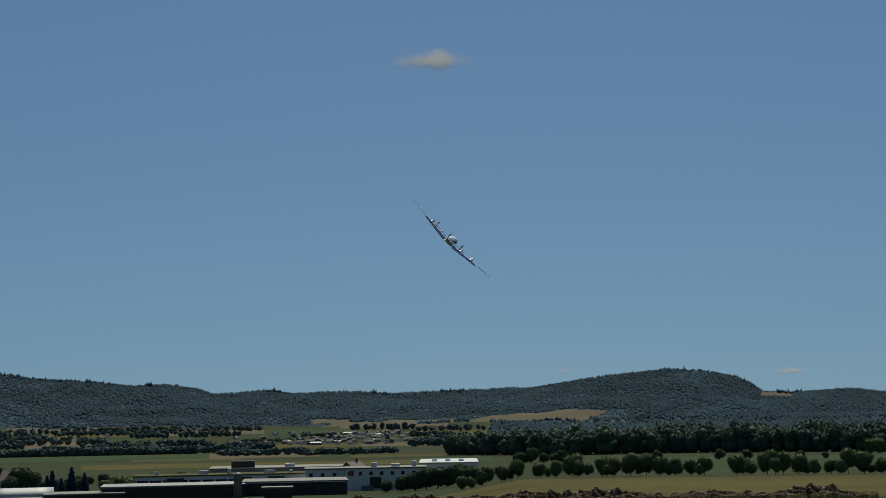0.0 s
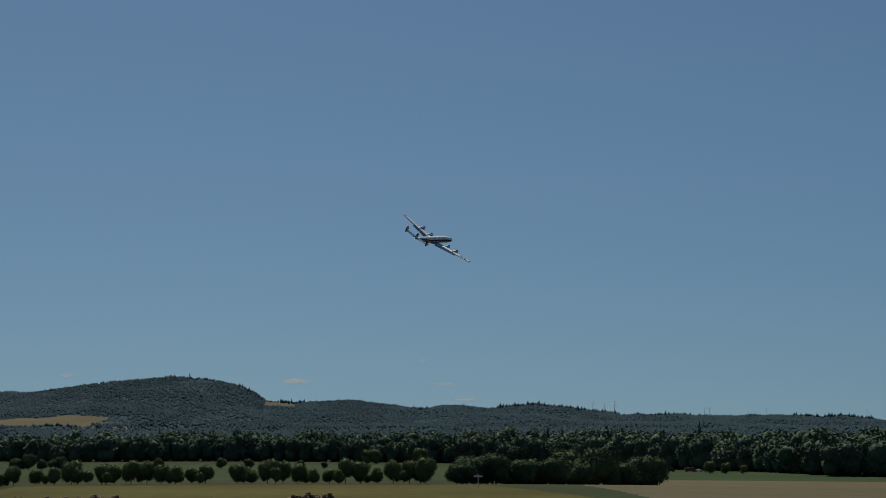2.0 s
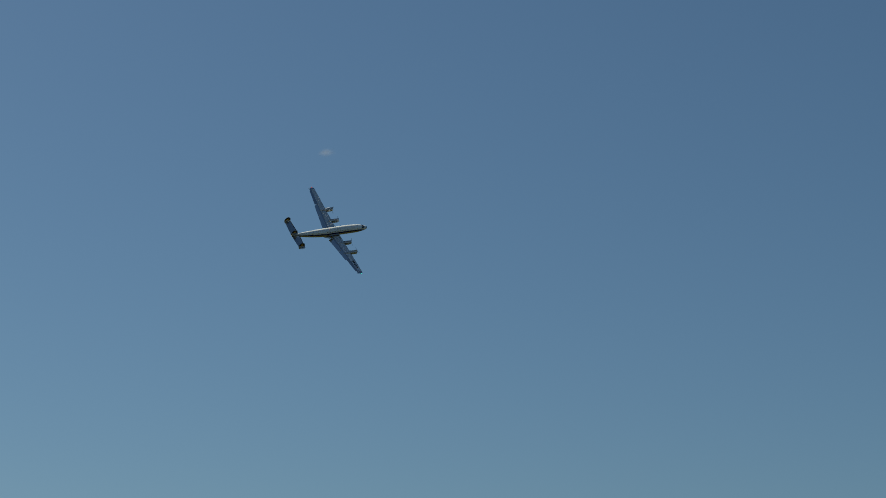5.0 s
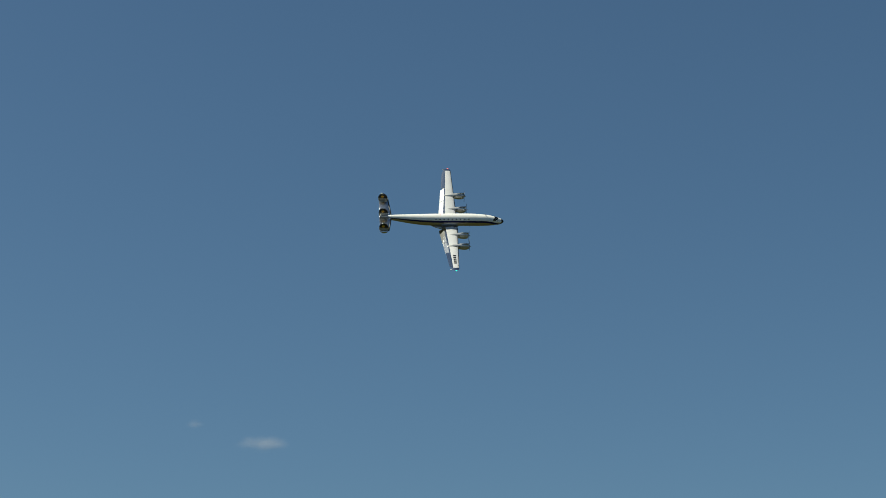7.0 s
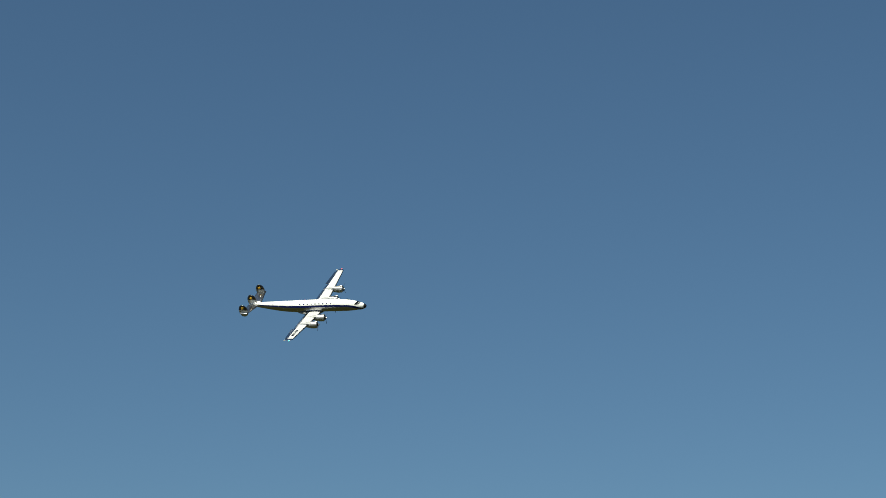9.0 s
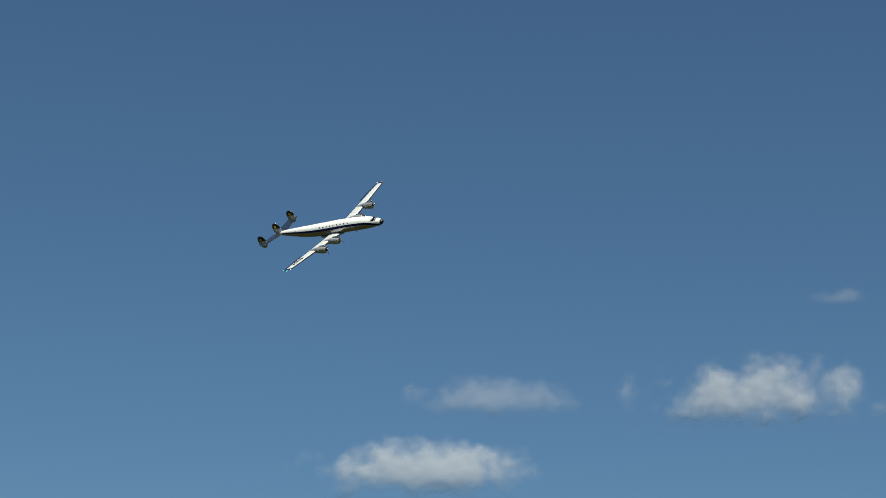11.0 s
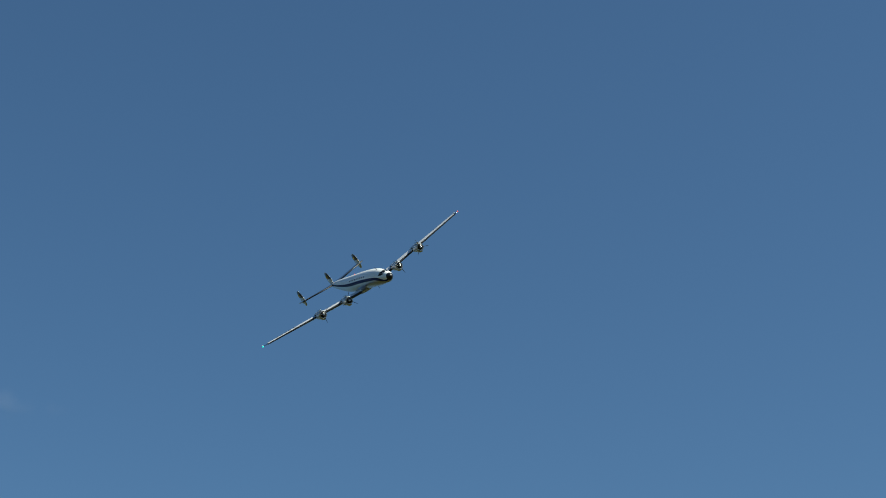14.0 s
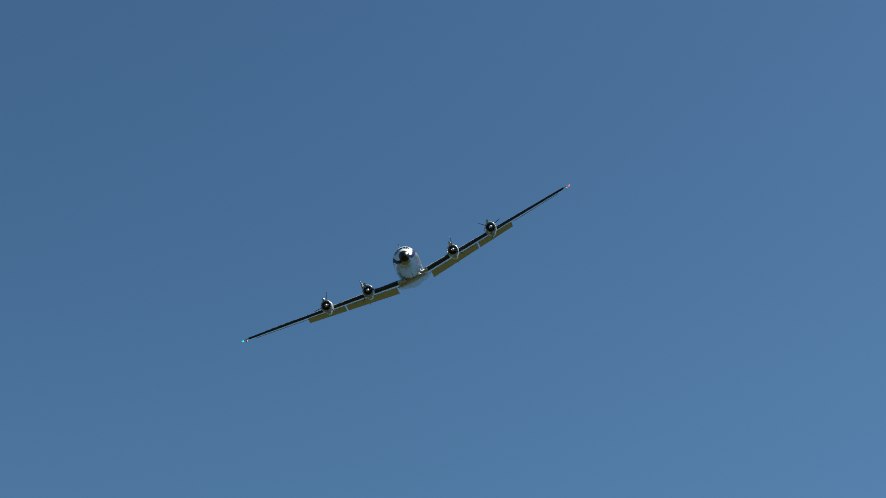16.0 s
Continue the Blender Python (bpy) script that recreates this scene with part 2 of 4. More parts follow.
def fin_mesh(y, cx, cz, thick, zmin=-9.0, grow=0.0, base=-9.0):
    """A rounded fin plate with a lens-shaped section, leaning back towards its top."""
    bm = bmesh.new()
    rings = []
    for i in range(25):
        z = max(-1.36 * math.cos(math.pi * i / 24), base)
        if z < zmin:
            continue
        k = math.sqrt(max(0.0, 1 - (z / 1.375) ** 2))
        front, rear = cx + 0.06 + 1.05 * k - 0.1 * z, cx - 0.06 - 0.95 * k - 0.06 * z
        c = front - rear
        rings.append([P(front - u * c, y + t * thick * (0.25 + 0.75 * k) + (grow if t > 0 else -grow if t < 0 else 0), cz + z)
                      for u, t in ((0, 0), (0.05, 0.5), (0.15, 0.8), (0.4, 1), (0.75, 0.6), (1, 0), (0.75, -0.6), (0.4, -1), (0.15, -0.8), (0.05, -0.5))])
    loft(bm, rings)
    bmesh.ops.recalc_face_normals(bm, faces=bm.faces)
    return bm


PROPS = []


def build_airliner():
    air = new("model_airliner")
    tagged(air, "white and polished metal four-engined model airliner with blue stripe, flying", "airplane")
    lo = lambda d: 11 if d > 5 else lerp(d, [1.0, 2.2, 3.4, 5], [-38, -20, 1, 11])
    hi = lambda d: 29 if d > 5 else lerp(d, [1.0, 2.2, 3.4, 5], [-14, 9, 24, 29])
    r = part("roof_skin", band(0.68, 34.0, hi, lambda d: 180 - hi(d), 22), WHITE, air, "gloss white upper fuselage")
    bm = bmesh.new()
    for sgn in (0, 1):
        t = band(0.68, 33.7, (lambda d: lo(d)) if not sgn else (lambda d: 180 - hi(d)), (lambda d: hi(d)) if not sgn else (lambda d: 180 - lo(d)), 4)
        part("cheatline", t, BLUE, air, "dark blue stripe along the fuselage")
    bm.free()
    part("belly_skin", band(0.68, 34.0, lambda d: -180 - lo(d), lo, 22), BELLY, air, "polished bare metal lower fuselage")
    bm = bmesh.new()
    loft(bm, [[fus(d, 360 * k / 24) for k in range(24)] for d in (0, 0.04, 0.09, 0.15, 0.25, 0.35, 0.5, 0.65, 0.7)])
    bmesh.ops.recalc_face_normals(bm, faces=bm.faces)
    part("radome", bm, BLACK, air, "black nose radome")
    # cockpit panes
    for a in (52, 68, 84, 96, 112, 128):
        w = band(1.6 + abs(90 - a) * 0.004, 2.5 + abs(90 - a) * 0.012, lambda d: a - 6.7, lambda d: a + 6.7, 3, 0.03, 4)
        part("cockpit_window", w, GLASS, air, "dark cockpit pane")
    for sgn in (-1, 1):
        w = band(2.2, 3.1, (lambda d: 37) if sgn > 0 else (lambda d: 135.5), (lambda d: 44.5) if sgn > 0 else (lambda d: 143), 3, 0.02, 3)
        part("cockpit_window", w, GLASS, air, "dark cockpit side pane")
    # airline lettering as plain bars
    for sgn in (1, -1):
        for k in range(9):
            d = 9.6 + k * 1.12
            a, b = (37, 46) if sgn > 0 else (134, 143)
            part("lettering_bar", band(d, d + 0.34, lambda q: a, lambda q: b, 3, 0.025, 2), BLUE, air, "dark blue lettering bar")
        a, b = (34, 42) if sgn > 0 else (138, 146)
        part("door_outline", band(26.75, 27.0, lambda q: a, lambda q: b, 4, 0.02, 2), DULL, air, "rear cabin door in bare metal")
    # ground crew fairing, antennas, beacons
    bm = bmesh.new()
    loft(bm, [[P(NOSE - 0.3 - d * BODY, BODY * w * math.cos(2 * math.pi * k / 16), -0.93 + BODY * h * math.sin(2 * math.pi * k / 16)) for k in range(16)]
              for d, w, h in ((11.6, 0.05, 0.05), (12.3, 1.3, 0.25), (13.4, 2.15, 0.42), (15, 2.4, 0.5), (17.2, 2.2, 0.48), (18.8, 1.4, 0.35), (20.4, 0.1, 0.06))])
    bmesh.ops.recalc_face_normals(bm, faces=bm.faces)
    part("wing_fairing", bm, BELLY, air, "bare metal wing root fairing")
    for d, z0, z1, sw in ((4.8, 1.7, 2.5, 0.5), (9.0, -1.1, -1.75, 0.3), (14.0, 1.9, 2.15, 0.2), (22.0, 1.6, 1.85, 0.2)):
        bm = bmesh.new()
        loft(bm, [[P(NOSE - (d + sw * f) * BODY + 0.1 * (1 - 0.5 * f) * math.cos(k * math.pi / 3), 0.03 * math.sin(k * math.pi / 3), BODY * (z0 + (z1 - z0) * f)) for k in range(6)] for f in (0, 0.5, 1)])
        part("antenna", bm, BLACK, air, "small black blade antenna")
    part("beacon", revolve([(-0.1, 0.03), (-0.05, 0.09), (0.05, 0.09), (0.1, 0.03)], NOSE - 17.6 * BODY, 0, 1.63, 10, 1.0, BODY), RED_LAMP, air, "red rotating beacon on the roof")
    # wings
    for sgn in (1, -1):
        bm = bmesh.new()
        rings = []
        for i in range(19):
            y = 18.0 * i / 18
            xle, xte, z, th = wing_at(y)
            rings.append(airfoil(xle, xte, sgn * y, z, th, cut=0.77 if 1.5 < y < 17.5 else 1.0))
        for k, (dy, f) in enumerate(((18.35, 0.86), (18.6, 0.62), (18.72, 0.25))):
            xle, xte, z, th = wing_at(dy)
            mid, half = (xle + xte) / 2 + 0.15, (xle - xte) / 2
            rings.append(airfoil(mid + half * f, mid - half * f, sgn * dy, z, th * 0.85))
        loft(bm, rings)
        bmesh.ops.recalc_face_normals(bm, faces=bm.faces)
        wing = part("wing", bm, CHROME, air, "polished metal wing")
        part("upper_skin", wing_strip(1.6, 17.9, 0.04, 0.66, 0.03, sgn, True, 18, 24), GREY, wing, "pale grey painted wing panel")
        part("deicing_boot", boot_mesh(1.7, 18.1, 0.09, 0.045, sgn), RUBBER, wing, "black rubber leading edge")
        # flaps, lowered a little, and aileron
        for name, y0, y1, u0, drop in (("flap", 2.0, 7.6, 0.74, 0.16), ("flap", 7.75, 11.8, 0.74, 0.16), ("aileron", 11.95, 17.5, 0.76, 0.0)):
            bm = bmesh.new()
            rings = []
            for i in range(9):
                y = y0 + (y1 - y0) * i / 8
                xle, xte, z, th = wing_at(y)
                c = xle - xte
                xa, xb, fall = xle - u0 * c, xte - 0.12, drop * c
                top, low = 0.033 * c + 0.03, -0.026 * c - 0.03
                rings.append([P(xa, sgn * y, z + top), P((xa + xb) / 2, sgn * y, z + 0.53 * top - fall * 0.48), P(xb, sgn * y, z - fall),
                              P((xa + xb) / 2, sgn * y, z + 0.6 * low - fall * 0.55), P(xa, sgn * y, z + low)])
            loft(bm, rings)
            bmesh.ops.recalc_face_normals(bm, faces=bm.faces)
            part(name, bm, MIRROR, wing, "mirror-polished metal %s" % name, smooth=False)
        xle, xte, z, th = wing_at(18.7)
        part("navigation_light", revolve([(-0.18, 0.02), (-0.1, 0.08), (0.08, 0.09), (0.18, 0.03)], xle - 0.55, sgn * 18.8, z, 10),
             RED_LAMP if sgn > 0 else GREEN_LAMP, wing, "red navigation light" if sgn > 0 else "green navigation light")
        part("tip_light", revolve([(-0.3, 0.03), (-0.1, 0.1), (0.1, 0.1), (0.2, 0.03)], xte + 0.1, sgn * 18.55, z, 8), STEEL, wing, "white static wick holder")
        if sgn < 0:
            for k in range(5):
                y = 13.0 + k * 0.72
                part("registration_bar", wing_strip(y, y + 0.42, 0.24, 0.5, 0.08, sgn, True, 2, 3), BLACK, wing, "black registration bar")
        # engines
        for y, x, z in ((9.3, 3.15, 0.07), (4.8, 3.33, -0.39)):
            nac = part("nacelle", revolve([(-0.12, 0.54), (0.0, 0.64), (-0.35, 0.74), (-1.2, 0.78), (-2.0, 0.75), (-3.0, 0.65), (-4.2, 0.47), (-5.4, 0.21), (-5.9, 0.03)],
                                          x, sgn * y, z - 0.02, 24, 1.1, BODY), SILVER, air, "silver-painted engine nacelle")
            part("intake", revolve([(0.0, 0.52), (-0.04, 0.5), (-0.3, 0.28)], x - 0.02, sgn * y, z, 18, 1.0, BODY), BLACK, nac, "black cylinder opening")
            part("intake_lip", revolve([(0.02, 0.12), (0.06, 0.18), (-0.2, 0.24), (-1.6, 0.2), (-2.4, 0.05)], x, sgn * y, z + 0.74, 12, 1.0, BODY * 0.85), CHROME, nac, "metal air scoop on top")
            part("oil_cooler", revolve([(0.0, 0.2), (-0.1, 0.3), (-1.2, 0.34), (-2.6, 0.1)], x - 0.35, sgn * y, z - 0.6, 12, 1.0, BODY), DULL, nac, "oil cooler scoop below")
            for e in (-0.48, 0.48):
                part("exhaust", revolve([(0, 0.1), (-0.5, 0.12), (-0.75, 0.1)], x - 1.85, sgn * y + e, z + 0.28, 8, 1.0, BODY), BLACK, nac, "dark exhaust stub")
            prop = new("propeller")
            prop.parent = air
            tagged(prop, "three-bladed propeller with slim metal blades")
            part("spinner", revolve([(0.42, 0.03), (0.35, 0.12), (0.12, 0.2), (-0.1, 0.22)], 0, 0, 0, 12, 1.0, BODY), DULL, prop, "metal propeller hub")
            for k in range(3):
                bm = bmesh.new()
                a0 = k * 2 * math.pi / 3
                rings = []
                for rr, w in ((0.1, 0.03), (0.45, 0.035), (0.9, 0.035), (1.2, 0.025), (1.4, 0.01)):
                    ring = []
                    for cx, cy in ((-0.03, -w), (0.03, -w * 0.3), (0.03, w * 0.3), (-0.02, w)):
                        y2, z2 = rr * math.cos(a0) - cy * math.sin(a0), rr * math.sin(a0) + cy * math.cos(a0)
                        ring.append(P(cx + cy * 0.5, y2, z2))
                    rings.append(ring)
                loft(bm, rings)
                bmesh.ops.recalc_face_normals(bm, faces=bm.faces)
                part("blade", bm, BLACK, prop, "slim black propeller blade")
            PROPS.append((prop, P(x + 0.14, sgn * y, z), 115 if y < 6 and sgn > 0 else 145 if y < 6 else sgn * 37 + 20))
    # tail
    for sgn in (1, -1):
        bm = bmesh.new()
        loft(bm, [airfoil(-13.35 - 0.75 * f, -16.05 + 0.05 * f, sgn * 6.2 * f, 0.86 + 0.5 * f, 0.1, 14) for f in (0, 0.25, 0.5, 0.75, 0.94)] +
             [airfoil(-14.4, -15.7, sgn * 6.3, 1.36, 0.08, 14)])
        bmesh.ops.recalc_face_normals(bm, faces=bm.faces)
        stab = part("tailplane", bm, TAILSKIN, air, "polished metal tailplane")
        bm = bmesh.new()
        loft(bm, [[P(-13.28 - 0.75 * f + dx, sgn * 6.1 * f, 0.86 + 0.5 * f + dz) for dx, dz in ((0.06, 0), (-0.22, 0.1), (-0.22, -0.1))] for f in (0.08, 0.5, 0.97)])
        bmesh.ops.recalc_face_normals(bm, faces=bm.faces)
        part("deicing_boot", bm, RUBBER, stab, "black rubber leading edge")
    for y, cz, base in ((5.51, 1.79, -9), (-5.51, 1.79, -9), (0, 1.76, -0.95)):
        fin = part("fin", fin_mesh(y, -15.2, cz, 0.13, base=base), SILVER, air, "rounded silver tail fin with black top")
        part("fin_cap", fin_mesh(y, -15.2, cz, 0.13, 0.1, 0.012), BLACK, fin, "black upper fin with emblem")
        part("fin_tip", fin_mesh(y, -15.2, cz, 0.13, 1.22, 0.024), CHROME, fin, "bare metal fin tip")
        for s2 in (1, -1):
            bm = bmesh.new()
            loft(bm, [[P(-15.3 + rr * math.cos(k * math.pi / 8), y + s2 * hh, cz + 0.55 + 0.85 * rr * math.sin(k * math.pi / 8)) for k in range(16)] for rr, hh in ((0.33, 0.1), (0.32, 0.168), (0.24, 0.172))])
            bmesh.ops.recalc_face_normals(bm, faces=bm.faces)
            part("emblem_disc", bm, YELLOW, fin, "yellow emblem ring")
    part("tail_light", revolve([(-0.16, 0.02), (-0.08, 0.08), (0.08, 0.08)], -15.95, 0, 0.8, 8), WHITE_LAMP, air, "white tail light")
    return air


airliner = build_airliner()

# ------------------------------------------------------------------ the land
def az_pt(az, d, z=0.0):
    a = radians(az)
    return Vector((d * math.sin(a), d * math.cos(a), z))


FLAT_D = [0, 10, 30, 60, 120, 200, 350, 450, 700, 1000, 1200, 1800, 2400, 2900, 3300]
FLAT_Z = [-1.7, -1.7, -1.85, -3.3, -6.5, -9.95, -13.7, -17.8, -22, -26, -29.3, -36, -36, -30, -24]
HOLLOW_D = [0, 10, 30, 60, 120, 200, 230, 350, 450, 560, 700, 1000, 1200, 1800, 2400, 2900, 3300]
HOLLOW_Z = [-1.7, -1.7, -1.85, -3.3, -6.5, -9.95, -12.2, -18.3, -20.0, -22.3, -24, -26.5, -29.3, -36, -36, -30, -24]
SKY_AZ = [-60, -40, -25, -16.4, -15.2, -14.4, -13.6, -12.4, -11.4, -10.3, -9.3, -8.2, -7.6, -6.7, -5.7, -5.0, -3.5, -1.8, -0.3, 0.1, 1.4, 2.7, 4.3, 5.7, 6.5, 7.3, 8.1, 8.9, 9.5, 10.2, 10.4, 11.4, 12.1, 13.0, 13.5, 14.4, 15.2, 15.6, 16.3, 17.0, 17.8, 18.7, 19.3, 20.1, 21.3, 22.1, 22.3, 22.8, 23.1, 24.3, 24.6, 25.0, 26.0, 27.1, 28.0, 28.8, 29.4, 29.8, 30.4, 30.8, 31.7, 33, 40, 50, 70]
SKY_EL = [8, 13, 15, 24.4, 25.5, 26.0, 23.9, 22.7, 20.9, 18.7, 19.5, 16.2, 13.0, 13.8, 14.6, 12.9, 13.6, 11.9, 11.9, 12.9, 13.6, 13.6, 17.6, 20.0, 21.6, 23.0, 23.2, 21.4, 18.3, 12.7, 10.2, 8.4, 9.2, 10.1, 9.5, 7.5, 6.0, 4.5, 7.3, 7.3, 5.2, 6.8, 8.1, 6.6, 4.2, 2.1, 1.1, 2.8, 1.8, 2.0, 1.0, 1.5, 1.2, 1.7, 1.6, 0.8, 1.6, 0.6, -0.4, -1.7, -2.5, -1.8, -1, -1, -1]


def crest(az):
    """Height of the hill crest above the eye, in thousandths of its distance."""
    a = ((az + 180) % 360) - 180
    if a < -60 or a > 70:
        return 4 + 3 * math.sin(a * 0.09)
    return lerp(a, SKY_AZ, SKY_EL)


def ground_z(az, d):
    """Height of the land, the eye's height counted in."""
    if d <= 3300:
        z = lerp(d, FLAT_D, FLAT_Z)
        left = min(1.0, max(0.0, (2.5 - (((az + 180) % 360) - 180)) / 4.0))     # the works stand in a hollow
        z += left * (lerp(d, HOLLOW_D, HOLLOW_Z) - z)
    else:
        zc = crest(az) * 4.25
        f = min(1.0, (d - 3300) / 950)
        if d <= 4250:
            z = -24 + (zc + 24) * (f ** 1.25)
            z += 9 * math.sin(f * math.pi) * noise.noise(Vector((az * 0.5, d * 0.004, 0)))
        else:
            g = min(1.0, (d - 4250) / 700)
            z = zc + (-60 - zc) * g
    a = ((az + 180) % 360) - 180
    k = min(1.0, max(0.0, (d - 40) / 400))
    z += k * 1.2 * noise.noise(az_pt(az, d) * 0.004)
    back = max(0.0, abs(((az - 10 + 180) % 360) - 180) - 60) / 30          # the airfield plateau lies level behind the camera
    if back > 0 and d < 3300:
        z = z + (min(1, back)) * (max(z, -1.9 - d * 0.004) - z)
    return z + EYE


def field(az, d):
    """Which crop grows where: an index into the ground's materials."""
    a = ((az + 180) % 360) - 180
    if d > 3420 + 60 * noise.noise(Vector((a * 0.6, 3.1, 0))):
        if -4.5 < a < 0.3 and d < 3560 and noise.noise(Vector((a * 1.5, d * 0.01, 5))) > -0.2:
            return 3
        e = 0.9 * noise.noise(Vector((d * 0.02, 1.3, 0))) + 0.5 * noise.noise(Vector((a * 3, d * 0.03, 0)))
        if 1 < a + e < 5.2 and d < 3590 + 60 * noise.noise(Vector((a * 1.1, 8.0, 0))) + 12 * a:
            return 3
        if 10.4 < a < 11.4 and d > 4080:
            return 3
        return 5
    if d < 190:
        return 0
    # unseen land behind: darker crops put in to dim its reflection in the metal
    if abs(a - 15) > 55:
        return (0, 4, 1)[int(noise.cell(Vector((math.floor(a / 25), math.floor(d / 400), 3.0))) * 2.99)]
    if d < 330:
        if a > 16:
            return 2 if a < lerp(d, [205, 330], [22.4, 17.6]) else 1 if a < lerp(d, [205, 330], [23.8, 21.0]) else 3
        if a > 7 and d < 245 - (a - 7) * 3:
            return 2
        return 2
    if d < 345 and a < 16:
        return 0
    if a > 15.5 and d < 380:
        return 1 if a < 21 else 3
    if d < 560:
        return 1 if a < 20 else 3
    if -9.5 < a < -3 and 600 < d < 720:
        return 3
    if a > 27 and d > 690:
        return 5 if d > 760 else 4
    if d < 900:
        if a < -6:
            return 1
        return 0 if a < 0 else (4 if a > 6.5 else 1)
    if a > 1.5 and d > lerp(a, [1.5, 4, 14, 20, 24, 45], [1300, 1200, 1150, 1055, 905, 965]):
        return 4 if d < lerp(a, [1.5, 4, 14, 20, 24, 45], [1300, 1200, 1150, 1055, 905, 965]) + 60 else 5
    if a > 1.5:
        return 1
    c = noise.cell(Vector((math.floor(a * 0.28 + 0.3 * math.floor(d / 330)), math.floor(d / 330), 7.0)))
    if d < 1250 and a < 1:
        return 2 if (d < 1080 and a > -12) else 1
    return [2, 1, 3, 4, 0, 1][int(c * 5.99)]


def build_ground():
    azs = list(np.arange(-28, 52, 0.18)) + list(np.arange(52, 332, 4.0))
    ds = [0.6, 2, 5, 10, 18, 30, 45, 60, 80, 100, 120, 145, 170, 190, 200] + list(range(206, 346, 5)) + [ 360, 380, 410, 450, 500, 560, 620, 700, 780, 850, 900, 960, 1020, 1080, 1140, 1200, 1250]
    ds += list(np.arange(1320, 3300, 36)) + list(np.arange(3300, 3720, 12)) + list(np.arange(3720, 4260, 20)) + [4300, 4400, 4550, 4750, 4950]
    n, verts, faces, mats = len(azs), [(0, 0, 0)], [], []
    for d in ds:
        for a in azs:
            p = az_pt(a, d)
            verts.append((p.x, p.y, ground_z(a, d)))
    for j in range(n):
        faces.append((0, 1 + (j + 1) % n, 1 + j))
        mats.append(0)
    for i in range(len(ds) - 1):
        for j in range(n):
            k = (j + 1) % n
            faces.append((1 + i * n + j, 1 + i * n + k, 1 + (i + 1) * n + k, 1 + (i + 1) * n + j))
            mats.append(field(azs[j] + 0.09, (ds[i] + ds[i + 1]) / 2))
    me = bpy.data.meshes.new("ground")
    me.from_pydata(verts, [], faces)
    for m in (FOREGRASS, MEADOW, WHEAT, STUBBLE, CROP, HAZE_WOODS):
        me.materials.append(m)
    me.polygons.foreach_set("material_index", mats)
    me.polygons.foreach_set("use_smooth", [True] * len(faces))
    me.update()
    tagged(new("ground", me), "rolling farmland of wheat, meadow and wooded hills", "ground", kind="structure")


build_ground()

def at0(x):
    """Heading of a landmark of the wide view, by its place across it."""
    return math.degrees(math.atan((x - 784) / 2660))


def at1(x):
    return 11.7 + math.degrees(math.atan((x - 784) / 3221))


def at2(x):
    return 20.7 + math.degrees(math.atan((x - 784) / 3907))


def spot(az, d, sink=0.0):
    p = az_pt(az, d)
    return Vector((p.x, p.y, ground_z(az, d) - sink))


def facing(az, d, sink=0.0, turn=0.0):
    """A pose on the ground whose x axis runs to the right as seen from the camera and whose y axis leads away from it."""
    p = spot(az, d, sink)
    return pose(p.x, p.y, p.z, 0, 0, -az + turn)


OCTA_V = np.array([(1, 0, 0), (-1, 0, 0), (0, 1, 0), (0, -1, 0), (0, 0, 1), (0, 0, -1)], float)
OCTA_F = np.array([(0, 2, 4), (2, 1, 4), (1, 3, 4), (3, 0, 4), (2, 0, 5), (1, 2, 5), (3, 1, 5), (0, 3, 5)])


knob = bmesh.new()
bmesh.ops.create_icosphere(knob, subdivisions=1, radius=1.0)
KNOB_V = np.array([tuple(v.co) for v in knob.verts])
KNOB_F = np.array([[v.index for v in f.verts] for f in knob.faces])
knob.free()


def clumps(centres, sizes, rng, flat=0.8, tilt=1.0):
    """Vertices and faces of many small, uneven leaf clumps."""
    n = len(centres)
    v = OCTA_V[None] * (0.6 + 0.8 * rng.random((n, 6, 1))) * np.asarray(sizes).reshape(n, 1, 1)
    a = rng.random(n) * 6.28
    b = (rng.random(n) * 1.2 - 0.6) * tilt
    ca, sa, cb, sb = np.cos(a)[:, None], np.sin(a)[:, None], np.cos(b)[:, None], np.sin(b)[:, None]
    x, y, z = v[..., 0], v[..., 1], v[..., 2] * flat
    x, z = cb * x + sb * z, -sb * x + cb * z
    x, y = ca * x - sa * y, sa * x + ca * y
    v = np.stack([x, y, z], -1) + np.asarray(centres)[:, None, :]
    f = OCTA_F[None] + (np.arange(n) * 6)[:, None, None]
    return v.reshape(-1, 3), f.reshape(-1, 3)


def raw(name, v, f, mat):
    me = bpy.data.meshes.new(name)
    me.from_pydata(v.tolist(), [], f.tolist())
    me.materials.append(mat)
    me.polygons.foreach_set("use_smooth", [True] * len(f))
    me.update()
    return me


